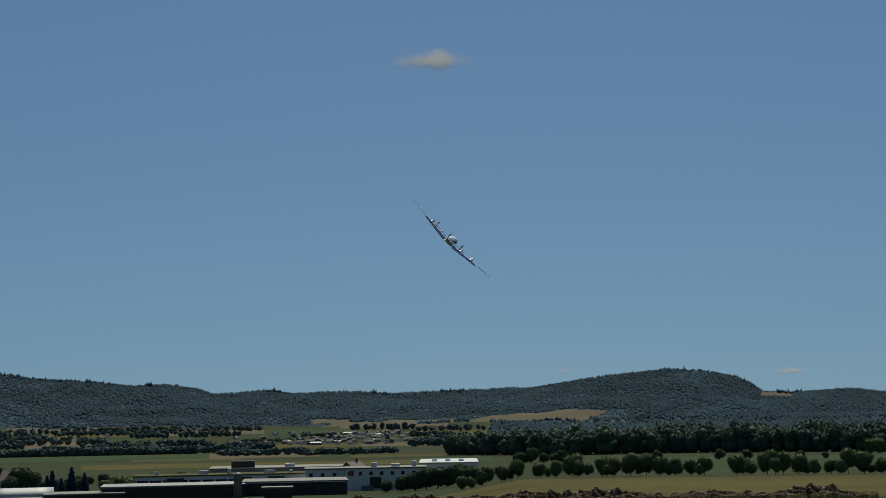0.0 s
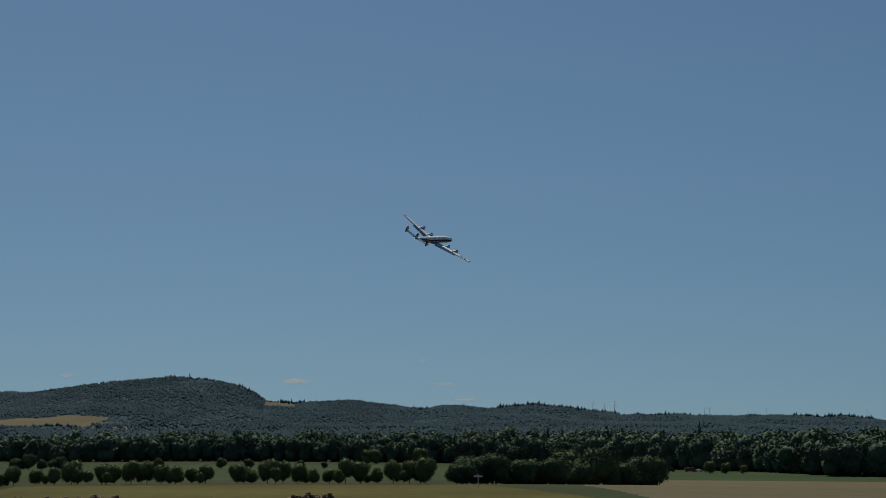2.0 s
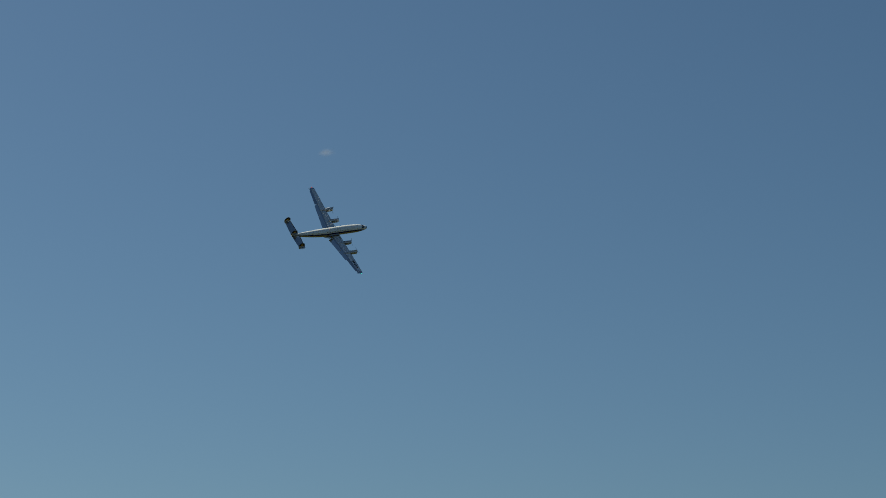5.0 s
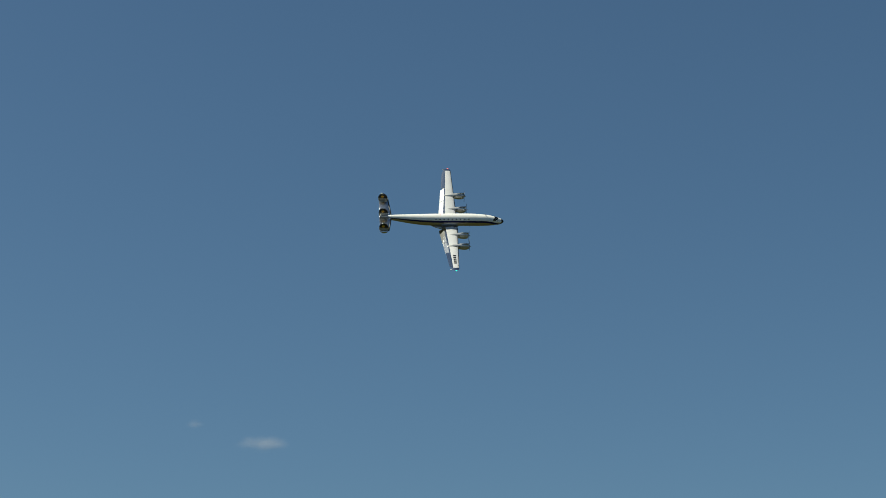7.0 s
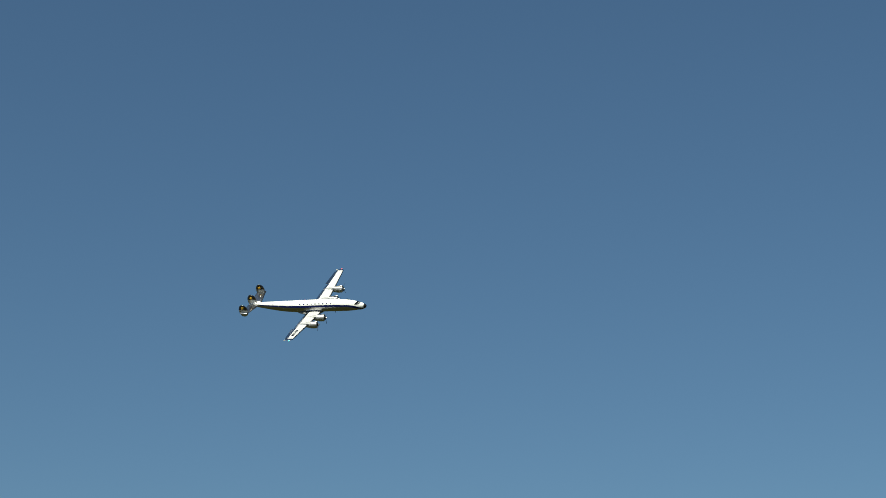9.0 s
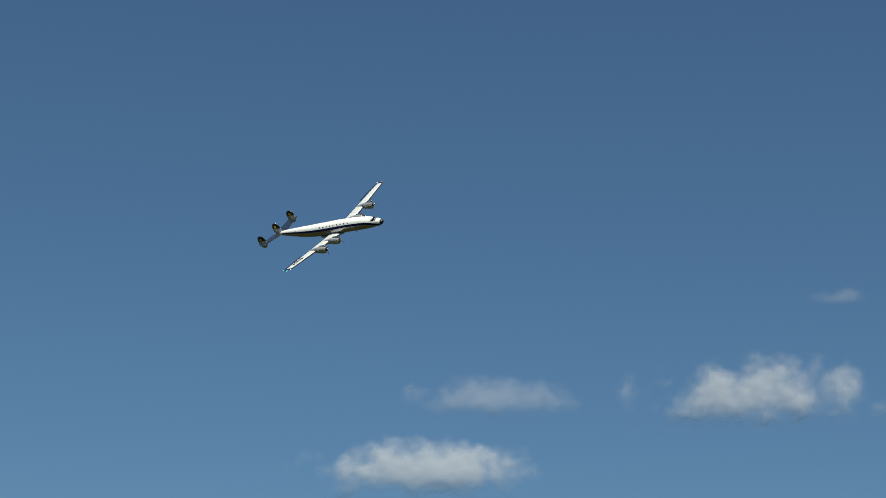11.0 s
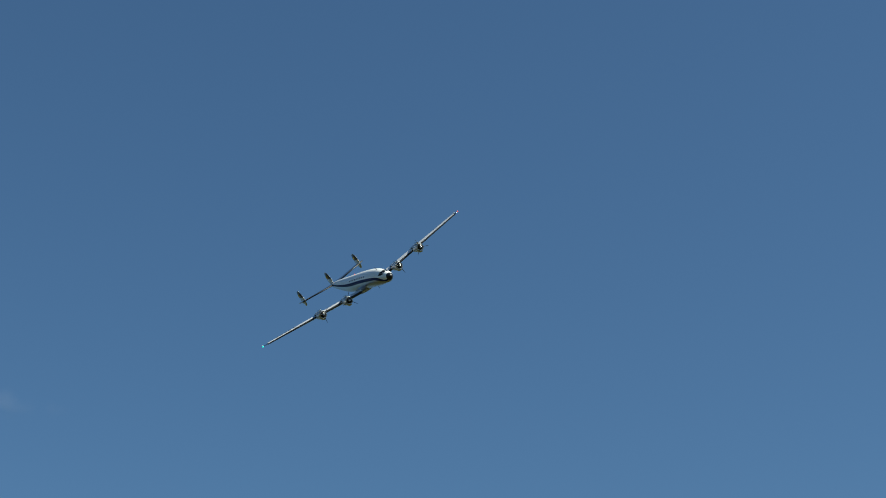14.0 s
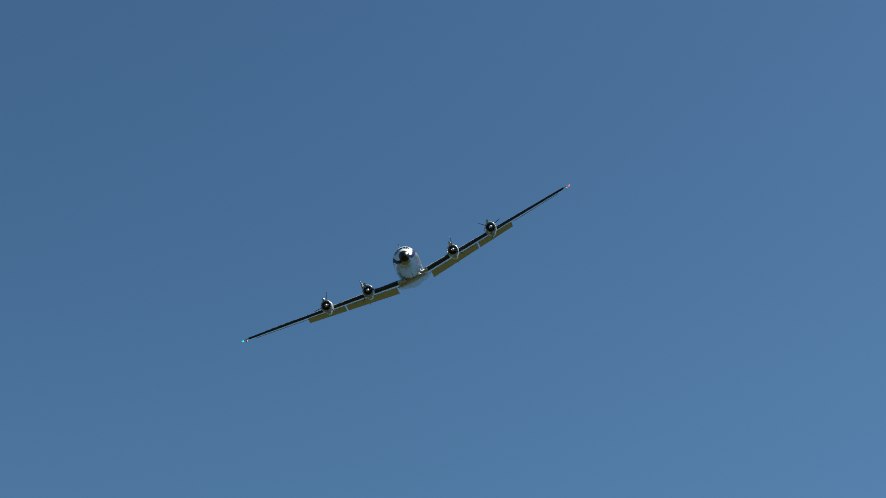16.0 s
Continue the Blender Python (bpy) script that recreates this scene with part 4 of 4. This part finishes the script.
# ------------------------------------------------------------------ heaps of earth and straw along the field
def build_heap(seed, l, w, h):
    rng = np.random.default_rng(seed)
    heap = new("earth_heap")
    bm = bmesh.new()
    nx, ny = 26, 14
    off = Vector((seed * 7.3, seed * 3.1, 0))
    grid = []
    for i in range(nx + 1):
        row = []
        for j in range(ny + 1):
            u, v = i / nx * 2 - 1, j / ny * 2 - 1
            env = max(0.0, 1 - u ** 4) * max(0.0, 1 - v * v)
            p = Vector((u * l / 2, v * w / 2, 0))
            z = env * h * (0.55 + 0.75 * noise.noise(p * 0.9 + off) + 0.35 * noise.noise(p * 2.7 + off)) - 0.25
            row.append(bm.verts.new((p.x + .2 * noise.noise(p * 2 + off), p.y, max(z, -0.25))))
        grid.append(row)
    for i in range(nx):
        for j in range(ny):
            bm.faces.new((grid[i][j], grid[i + 1][j], grid[i + 1][j + 1], grid[i][j + 1]))
    part("mound", bm, SOIL, heap, "dark crumbling earth", False)
    n = 260
    u, v = rng.uniform(-.92, .92, n), rng.uniform(-.95, .6, n)
    c = []
    for a, b in zip(u, v):
        p = Vector((a * l / 2, b * w / 2, 0))
        env = max(0.0, 1 - a ** 4) * max(0.0, 1 - b * b)
        c.append((p.x, p.y, max(0.0, env * h * (0.55 + 0.75 * noise.noise(p * 0.9 + off) + 0.35 * noise.noise(p * 2.7 + off)) - 0.2)))
    vv, f = clumps(np.array(c), 0.16 * (0.5 + rng.random(n)), rng, 0.6)
    s = new("straw", raw("straw", vv, f, STRAW))
    s.parent = heap
    tagged(s, "pale straw and stones", kind="stuff")
    return tagged(heap, "brown heap of earth and straw along the field", "heap", "earth heaps")


random.seed(21)
hp = [build_heap(1, 7, 3, 1.3), build_heap(2, 5, 2.6, 1.05), build_heap(3, 6, 3, 1.6)]
hs = [(62, 1.0, 1), (150, .8, 1), (238, .9, 0), (310, .5, 1)]
hs += [(x, s, k) for x, s, k in ((375, 1.0, 0), (440, .9, 1), (480, .9, 2), (520, .8, 1), (560, .7, 0), (605, .75, 1), (650, .9, 0), (700, .9, 1), (735, 1.0, 2), (780, .8, 1), (830, .8, 0), (872, .9, 1),
                                    (905, 1.0, 0), (945, 1.0, 2), (985, .8, 1), (1015, 1.25, 2), (1060, .9, 0), (1100, .8, 1), (1150, .9, 1), (1195, .9, 0), (1235, .9, 1), (1285, 1.0, 1), (1345, 1.25, 2), (1385, .8, 0))]
seen = set()
for x, s, k in hs:
    m = facing(at0(x), 203 + random.uniform(-3, 3), 0.0, random.uniform(-25, 25))
    if k in seen:
        o = copy_thing(hp[k], m)
        o.scale = (s, s, s * random.uniform(.8, 1.1))
    else:
        seen.add(k)
        hp[k].matrix_basis = m @ Matrix.Diagonal((s, s, s, 1))


rg = np.random.default_rng(33)
gv, gf = [], []
for i in range(16000):                     # tall grass and weeds round the heaps
    a, d = rg.uniform(-17.5, 14), rg.uniform(150, 216)
    p = spot(a, d, 0.05)
    tall = rg.uniform(.12, .3) + (.5 * rg.random() if noise.noise(Vector((a * .7, 4, 0))) > .15 and d > 195 and a < 2 else 0)
    t, lx, ly = rg.uniform(0, 6.28), rg.normal(0, .25) * tall, rg.normal(0, .25) * tall
    wx, wy = .05 * math.cos(t), .05 * math.sin(t)
    k = len(gv)
    gv += [(p.x - wx, p.y - wy, p.z), (p.x + wx, p.y + wy, p.z), (p.x + lx + wx * .4, p.y + ly + wy * .4, p.z + tall * .7), (p.x + lx * 1.6, p.y + ly * 1.6, p.z + tall)]
    gf += [(k, k + 1, k + 2), (k, k + 2, k + 3)]
tagged(new("tall_grass", raw("tall_grass", np.array(gv), np.array(gf), FOREGRASS)), "tall dry grass and weeds round the earth heaps", "grass", kind="stuff")


# ------------------------------------------------------------------ wind turbines, tower, masts, vehicles
def build_turbine():
    t = new("wind_turbine")
    bm = bmesh.new()
    loft(bm, [[(r * math.cos(i * math.pi / 6), r * math.sin(i * math.pi / 6), z) for i in range(12)] for z, r in ((-4, 1.3), (18, 1.0), (40, .7))])
    part("tower", bm, STEEL, t)
    slab("nacelle", t, STEEL, -.9, -1.6, 39.6, .9, 2.4, 41.3)
    for k in range(3):
        bm = bmesh.new()
        a = k * 2.094 + .3
        loft(bm, [[(rr * math.sin(a) + c * math.cos(a), -2 + e, 40.5 + rr * math.cos(a) - c * math.sin(a)) for c, e in ((-w, 0), (0, .2), (w * .6, 0), (0, -.2))] for rr, w in ((.4, .5), (4, .8), (12, .45), (19, .12))])
        bmesh.ops.recalc_face_normals(bm, faces=bm.faces)
        part("blade", bm, STEEL, t)
    return tagged(t, "pale grey three-bladed wind turbine on a wooded ridge", "wind turbine", "wind farm")


tb = build_turbine()
TB = [(at1(1369), .9, 10), (at1(1350), .62, -30), (at1(1328), .62, 20), (at2(1074), .6, 15), (at2(1086), .65, 0), (at2(1213), .55, 30), (at2(1434), .6, -15), (at2(1540), .95, 5), (at2(1555), .5, 40)]
for i, (az, s, turn) in enumerate(TB):
    m = facing(az, 4235, 0, turn)
    if i == 0:
        tb.matrix_basis = m @ Matrix.Diagonal((s * .8, s * .8, s * .8, 1))
    else:
        copy_thing(tb, m).scale = (s * .8, s * .8, s * .8)

tower = new("lookout_tower")
tower.matrix_basis = facing(at0(1154), 4250) @ Matrix.Scale(0.6, 4)
tagged(tower, "small dark lookout tower on the hilltop", "tower")
bm = bmesh.new()
loft(bm, [[(r * math.cos(i * math.pi / 4), r * math.sin(i * math.pi / 4), z) for i in range(8)] for z, r in ((-3, 2.2), (13, 1.9), (13.2, 2.9), (15, 2.9), (15.2, 1.6), (19, .3))])
part("shaft", bm, WALLD, tower, "", False)

for az, d in ((at2(790), 760), (at1(1300), 760)):
    mast = new("lamp_mast")
    mast.matrix_basis = facing(az, d)
    tagged(mast, "slender grey floodlight mast", "mast", "masts")
    slab("pole", mast, WALLG, -.07, -.07, -.5, .07, .07, 14)
    slab("head", mast, STEEL, -.9, -.2, 13.9, .9, .2, 14.3)


def build_vehicle(name, label, l, h, cab, mat, mat2):
    v = new(name)
    tagged(v, label, name.replace("_", " "))
    bm = bmesh.new()
    loft(bm, [[(x, -1, z) for x, z in ((-l / 2, .5), (l / 2, .5), (l / 2, h * .6), (l / 2 - cab, h), (-l / 2 + .3, h), (-l / 2, h * .7))],
              [(x, 1, z) for x, z in ((-l / 2, .5), (l / 2, .5), (l / 2, h * .6), (l / 2 - cab, h), (-l / 2 + .3, h), (-l / 2, h * .7))]])
    bmesh.ops.recalc_face_normals(bm, faces=bm.faces)
    part("body", bm, mat, v, "", False)
    slab("window", v, PANE, l / 2 - cab * 1.8, -1.03, h * .62, l / 2 - cab * .8, -.98, h * .9)
    for x in (-l * .32, l * .32):
        for y in (-.95, .75):
            bm = bmesh.new()
            loft(bm, [[(x + .45 * math.cos(i * math.pi / 6), yy, .42 + .45 * math.sin(i * math.pi / 6)) for i in range(12)] for yy in (y - .05, y + .25)])
            part("wheel", bm, mat2, v, "black rubber wheel", False)
    return v


for name, label, l, h, cab, mat, az, d in (
        ("lorry", "red lorry parked at the edge of the wood", 7.5, 3.3, 1.6, REDP, at2(1041), 735),
        ("van", "white van parked at the edge of the wood", 5.0, 2.0, 1.2, WALLW, at2(1060), 738),
        ("van", "white van parked on the field", 5.2, 2.3, 1.2, WALLW, at2(1080), 735),
        ("van", "white van standing between the bushes", 6.5, 3.0, 1.2, WALLW, at2(808), 640),
        ("van", "white van standing between the bushes", 5.5, 3.6, 1.2, WALLW, at2(822), 645),
        ("digger", "dark digger standing at the edge of the wood", 5.0, 3.4, 1.6, WALLD, at2(998), 735)):
    v = build_vehicle(name, label, l, h, cab, mat, BLACK)
    v.matrix_basis = facing(az, d, 0, random.uniform(-15, 15)) @ Matrix.Scale(0.62, 4)

sign = new("sign_post")
sign.matrix_basis = facing(at1(1110), 300)
tagged(sign, "grey post with a crossboard beside the track", "sign")
slab("post", sign, STEEL, -.07, -.07, -.3, .07, .07, 2.3)
slab("board", sign, STEEL, -.75, -.1, 1.9, .75, -.07, 2.15)


# ------------------------------------------------------------------ clouds
def cloud_material():
    m = bpy.data.materials.new("cloud_vapour")
    m.use_nodes = True
    nt = m.node_tree
    nt.nodes.remove(nt.nodes["Principled BSDF"])
    out = nt.nodes["Material Output"]
    at = nt.nodes.new("ShaderNodeAttribute")
    at.attribute_name = "thickness"
    dif, tra, cl = nt.nodes.new("ShaderNodeBsdfDiffuse"), nt.nodes.new("ShaderNodeBsdfTranslucent"), nt.nodes.new("ShaderNodeBsdfTransparent")
    dif.inputs[0].default_value = (.92, .87, .865, 1)
    tra.inputs[0].default_value = (.92, .87, .865, 1)
    a, b = nt.nodes.new("ShaderNodeMixShader"), nt.nodes.new("ShaderNodeMixShader")
    a.inputs[0].default_value = 0.55
    nt.links.new(dif.outputs[0], a.inputs[1])
    nt.links.new(tra.outputs[0], a.inputs[2])
    nt.links.new(at.outputs["Fac"], b.inputs[0])
    nt.links.new(cl.outputs[0], b.inputs[1])
    nt.links.new(a.outputs[0], b.inputs[2])
    nt.links.new(b.outputs[0], out.inputs[0])
    return m


VAPOUR = cloud_material()


def build_cloud(az, el, w, h, dense, seed, label):
    """A bulging shell of vapour, thinning out towards its ragged rim; w and h in degrees."""
    dist = 4000.0
    lean = (0.8 if el > 5 else 1.1) if az < 60 else 0.45 if az < 120 else 0.0      # leans back by heading, a shape chosen so the sun brightens or dims it
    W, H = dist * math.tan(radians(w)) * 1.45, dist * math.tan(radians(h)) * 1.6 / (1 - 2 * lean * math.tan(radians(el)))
    nx, ny = max(24, min(110, int(w * 13))), max(14, min(60, int(h * 22)))
    verts, faces, dens = [], [], []
    off = Vector((seed * 13.7, seed * 5.1, seed * 2.3))
    for j in range(ny + 1):
        for i in range(nx + 1):
            u, v = i / nx * 2 - 1, j / ny * 2 - 1
            p = Vector((u * w, v * h, 0)) * 0.55
            big = noise.fractal(p * 1.3 + off, 1.0, 2.0, 5)
            fin = noise.fractal(p * 4.0 + off, 0.9, 2.0, 4)
            r = math.sqrt((u * 1.05) ** 2 + (max(0, v) * 1.0) ** 2 + (min(0, v) * 1.7) ** 2) + 0.22 * abs(u) * max(0, v)
            e = 0.84 - r + 0.42 * big + 0.1 * fin
            a = max(0.0, min(1.0, e * 1.25))
            a *= min(1.0, (1 - abs(u)) * 6) * min(1.0, (1 - abs(v)) * 4)
            a = a * a * (3 - 2 * a)
            dens.append(a * dense)
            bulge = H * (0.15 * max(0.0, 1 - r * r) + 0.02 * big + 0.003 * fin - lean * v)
            verts.append((u * W / 2, -bulge, v * H / 2))
    for j in range(ny):
        for i in range(nx):
            a = j * (nx + 1) + i
            faces.append((a, a + 1, a + nx + 2, a + nx + 1))
    me = bpy.data.meshes.new("cloud")
    me.from_pydata(verts, [], faces)
    me.materials.append(VAPOUR)
    me.attributes.new("thickness", "FLOAT", "POINT").data.foreach_set("value", dens)
    me.polygons.foreach_set("use_smooth", [True] * len(faces))
    me.update()
    ob = tagged(new("cloud", me), label, "cloud", "fair-weather clouds")
    a, e = radians(az), radians(el)
    ob.matrix_basis = pose(dist * math.sin(a) * math.cos(e), dist * math.cos(a) * math.cos(e), EYE + dist * math.sin(e), 0, 0, -az)


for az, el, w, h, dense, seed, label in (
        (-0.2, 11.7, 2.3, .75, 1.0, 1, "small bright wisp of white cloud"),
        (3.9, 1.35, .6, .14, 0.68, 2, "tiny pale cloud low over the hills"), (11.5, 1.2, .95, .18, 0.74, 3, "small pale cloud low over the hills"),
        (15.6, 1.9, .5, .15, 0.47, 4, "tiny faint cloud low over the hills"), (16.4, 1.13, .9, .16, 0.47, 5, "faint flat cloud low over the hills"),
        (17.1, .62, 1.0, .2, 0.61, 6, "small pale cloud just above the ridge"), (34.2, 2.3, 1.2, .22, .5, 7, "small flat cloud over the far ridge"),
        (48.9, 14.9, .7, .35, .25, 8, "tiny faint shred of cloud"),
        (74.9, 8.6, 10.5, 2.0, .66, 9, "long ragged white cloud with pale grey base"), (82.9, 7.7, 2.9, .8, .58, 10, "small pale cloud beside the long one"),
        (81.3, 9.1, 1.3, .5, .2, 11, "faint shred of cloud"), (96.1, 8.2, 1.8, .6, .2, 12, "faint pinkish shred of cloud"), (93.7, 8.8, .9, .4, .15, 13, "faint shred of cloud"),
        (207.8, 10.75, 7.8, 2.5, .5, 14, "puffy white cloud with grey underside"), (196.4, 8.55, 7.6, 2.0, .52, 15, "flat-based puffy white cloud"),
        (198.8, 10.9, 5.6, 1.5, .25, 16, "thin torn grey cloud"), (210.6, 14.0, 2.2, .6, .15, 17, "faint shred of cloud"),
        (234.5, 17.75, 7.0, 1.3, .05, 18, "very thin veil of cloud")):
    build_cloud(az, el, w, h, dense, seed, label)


# ------------------------------------------------------------------ what moves
# seconds, place, and turn of the airliner
FLIGHT = [
    (0, 0.36, 76.57, 9.43, 46.7, -4.4, 82.7),
    (0.25, 2.58, 79.11, 9.87, 46.5, -6.5, 79.3),
    (0.5, 5.17, 81.54, 10.21, 45.0, -8.2, 74.9),
    (0.75, 8.35, 83.76, 10.42, 41.6, -8.9, 69.2),
    (1, 11.78, 85.79, 10.61, 37.6, -8.5, 63.2),
    (1.25, 15.11, 87.58, 10.89, 34.8, -6.7, 58.1),
    (1.5, 18.48, 88.73, 11.15, 33.6, -4.9, 52.8),
    (1.75, 22.01, 88.86, 11.22, 33.9, -4.3, 46.4),
    (2, 25.30, 87.80, 11.22, 34.2, -4.9, 40.1),
    (2.25, 28.02, 85.63, 11.29, 33.5, -6.5, 35.1),
    (2.5, 30.71, 83.18, 11.60, 32.1, -8.4, 31.0),
    (2.75, 33.93, 81.21, 12.24, 31.0, -10.1, 27.3),
    (3, 37.34, 79.32, 13.06, 30.9, -11.6, 23.4),
    (3.25, 40.52, 76.99, 13.86, 32.2, -13.0, 19.1),
    (3.5, 43.35, 74.09, 14.61, 34.9, -14.1, 14.5),
    (3.75, 45.84, 70.65, 15.27, 38.4, -14.9, 9.4),
    (4, 47.98, 66.67, 15.85, 42.5, -15.4, 3.9),
    (4.25, 49.77, 62.17, 16.32, 46.8, -15.5, -2.0),
    (4.5, 51.20, 57.15, 16.68, 50.9, -15.2, -8.2),
    (4.75, 52.27, 51.63, 16.90, 54.4, -14.4, -14.7),
    (5, 52.97, 45.62, 16.98, 57.0, -13.1, -21.5),
    (5.25, 53.30, 39.12, 16.89, 58.4, -11.2, -28.6),
    (5.5, 53.25, 32.15, 16.63, 58.0, -8.7, -36.0),
    (5.75, 52.82, 24.79, 16.22, 56.0, -5.7, -43.8),
    (6, 52.04, 17.37, 15.80, 53.4, -2.7, -53.1),
    (6.25, 50.97, 10.20, 15.53, 51.6, -0.6, -64.6),
    (6.5, 49.73, 3.21, 15.36, 50.9, 0.5, -76.7),
    (6.75, 48.46, -3.69, 15.24, 51.4, 0.5, -87.7),
    (7, 47.20, -10.30, 15.29, 52.3, -0.2, -97.7),
    (7.25, 45.88, -16.38, 15.56, 52.4, -0.8, -107.1),
    (7.5, 43.87, -22.00, 15.70, 51.4, -1.0, -116.8),
    (7.75, 40.67, -27.22, 15.41, 49.2, -0.3, -127.3),
    (8, 36.88, -31.88, 14.87, 46.5, 0.7, -137.9),
    (8.25, 33.21, -35.79, 14.34, 43.8, 1.5, -147.6),
    (8.5, 29.75, -38.94, 13.89, 41.5, 2.2, -156.4),
    (8.75, 26.41, -41.42, 13.52, 39.4, 2.7, -164.4),
    (9, 23.11, -43.27, 13.24, 37.7, 3.0, -171.9),
    (9.25, 19.78, -44.56, 13.06, 36.4, 3.2, -179.0),
    (9.5, 16.34, -45.35, 12.98, 35.6, 3.2, -185.9),
    (9.75, 12.69, -45.71, 13.01, 35.3, 3.2, -192.8),
    (10, 8.78, -45.68, 13.16, 35.6, 3.2, -199.9),
    (10.25, 4.52, -45.34, 13.44, 36.6, 3.1, -207.3),
    (10.5, -0.18, -44.74, 13.86, 38.2, 3.0, -215.2),
    (10.75, -5.27, -43.88, 14.39, 40.4, 3.0, -223.7),
    (11, -10.22, -42.44, 14.84, 42.4, 3.2, -232.5),
    (11.25, -14.47, -40.25, 15.07, 43.3, 3.5, -241.1),
    (11.5, -17.64, -38.02, 15.17, 43.8, 3.7, -248.2),
    (11.75, -19.68, -36.29, 15.26, 44.4, 3.4, -253.3),
    (12, -21.50, -34.29, 15.33, 44.2, 3.6, -258.5),
    (12.25, -23.89, -31.27, 15.35, 42.9, 5.0, -265.8),
    (12.5, -26.27, -27.80, 15.45, 41.4, 7.3, -274.4),
    (12.75, -27.89, -24.61, 15.72, 40.6, 9.7, -282.6),
    (13, -28.92, -21.52, 16.09, 40.0, 12.2, -290.4),
    (13.25, -29.66, -18.34, 16.41, 39.2, 14.6, -298.0),
    (13.5, -30.05, -15.44, 16.36, 39.0, 16.3, -305.5),
    (13.75, -30.03, -13.20, 15.73, 40.4, 17.0, -312.8),
    (14, -29.82, -11.32, 14.89, 41.5, 16.8, -319.7),
    (14.25, -29.64, -9.37, 14.22, 40.6, 15.9, -325.9),
    (14.5, -29.25, -7.12, 13.62, 38.0, 15.3, -332.3),
    (14.75, -28.40, -4.49, 12.90, 34.7, 15.4, -339.6),
    (15, -27.24, -2.01, 12.26, 31.1, 16.0, -347.3),
    (15.25, -25.98, -0.15, 11.93, 27.9, 16.6, -354.6),
    (15.5, -24.55, 1.30, 11.83, 25.7, 17.2, -361.3),
    (15.75, -22.87, 2.66, 11.81, 24.9, 17.8, -367.7),
    (16, -21.05, 4.01, 11.82, 25.0, 18.3, -373.8),
]


def motions():
    walk(airliner, [(t, pose(x, y, z, a, b, c)) for t, x, y, z, a, b, c in FLIGHT])
    for prop, at, start in PROPS:
        walk(prop, [(0.25 * i, Matrix.Translation(at) @ pose(0, 0, 0, start + 80 * i)) for i in range(65)])


motions()
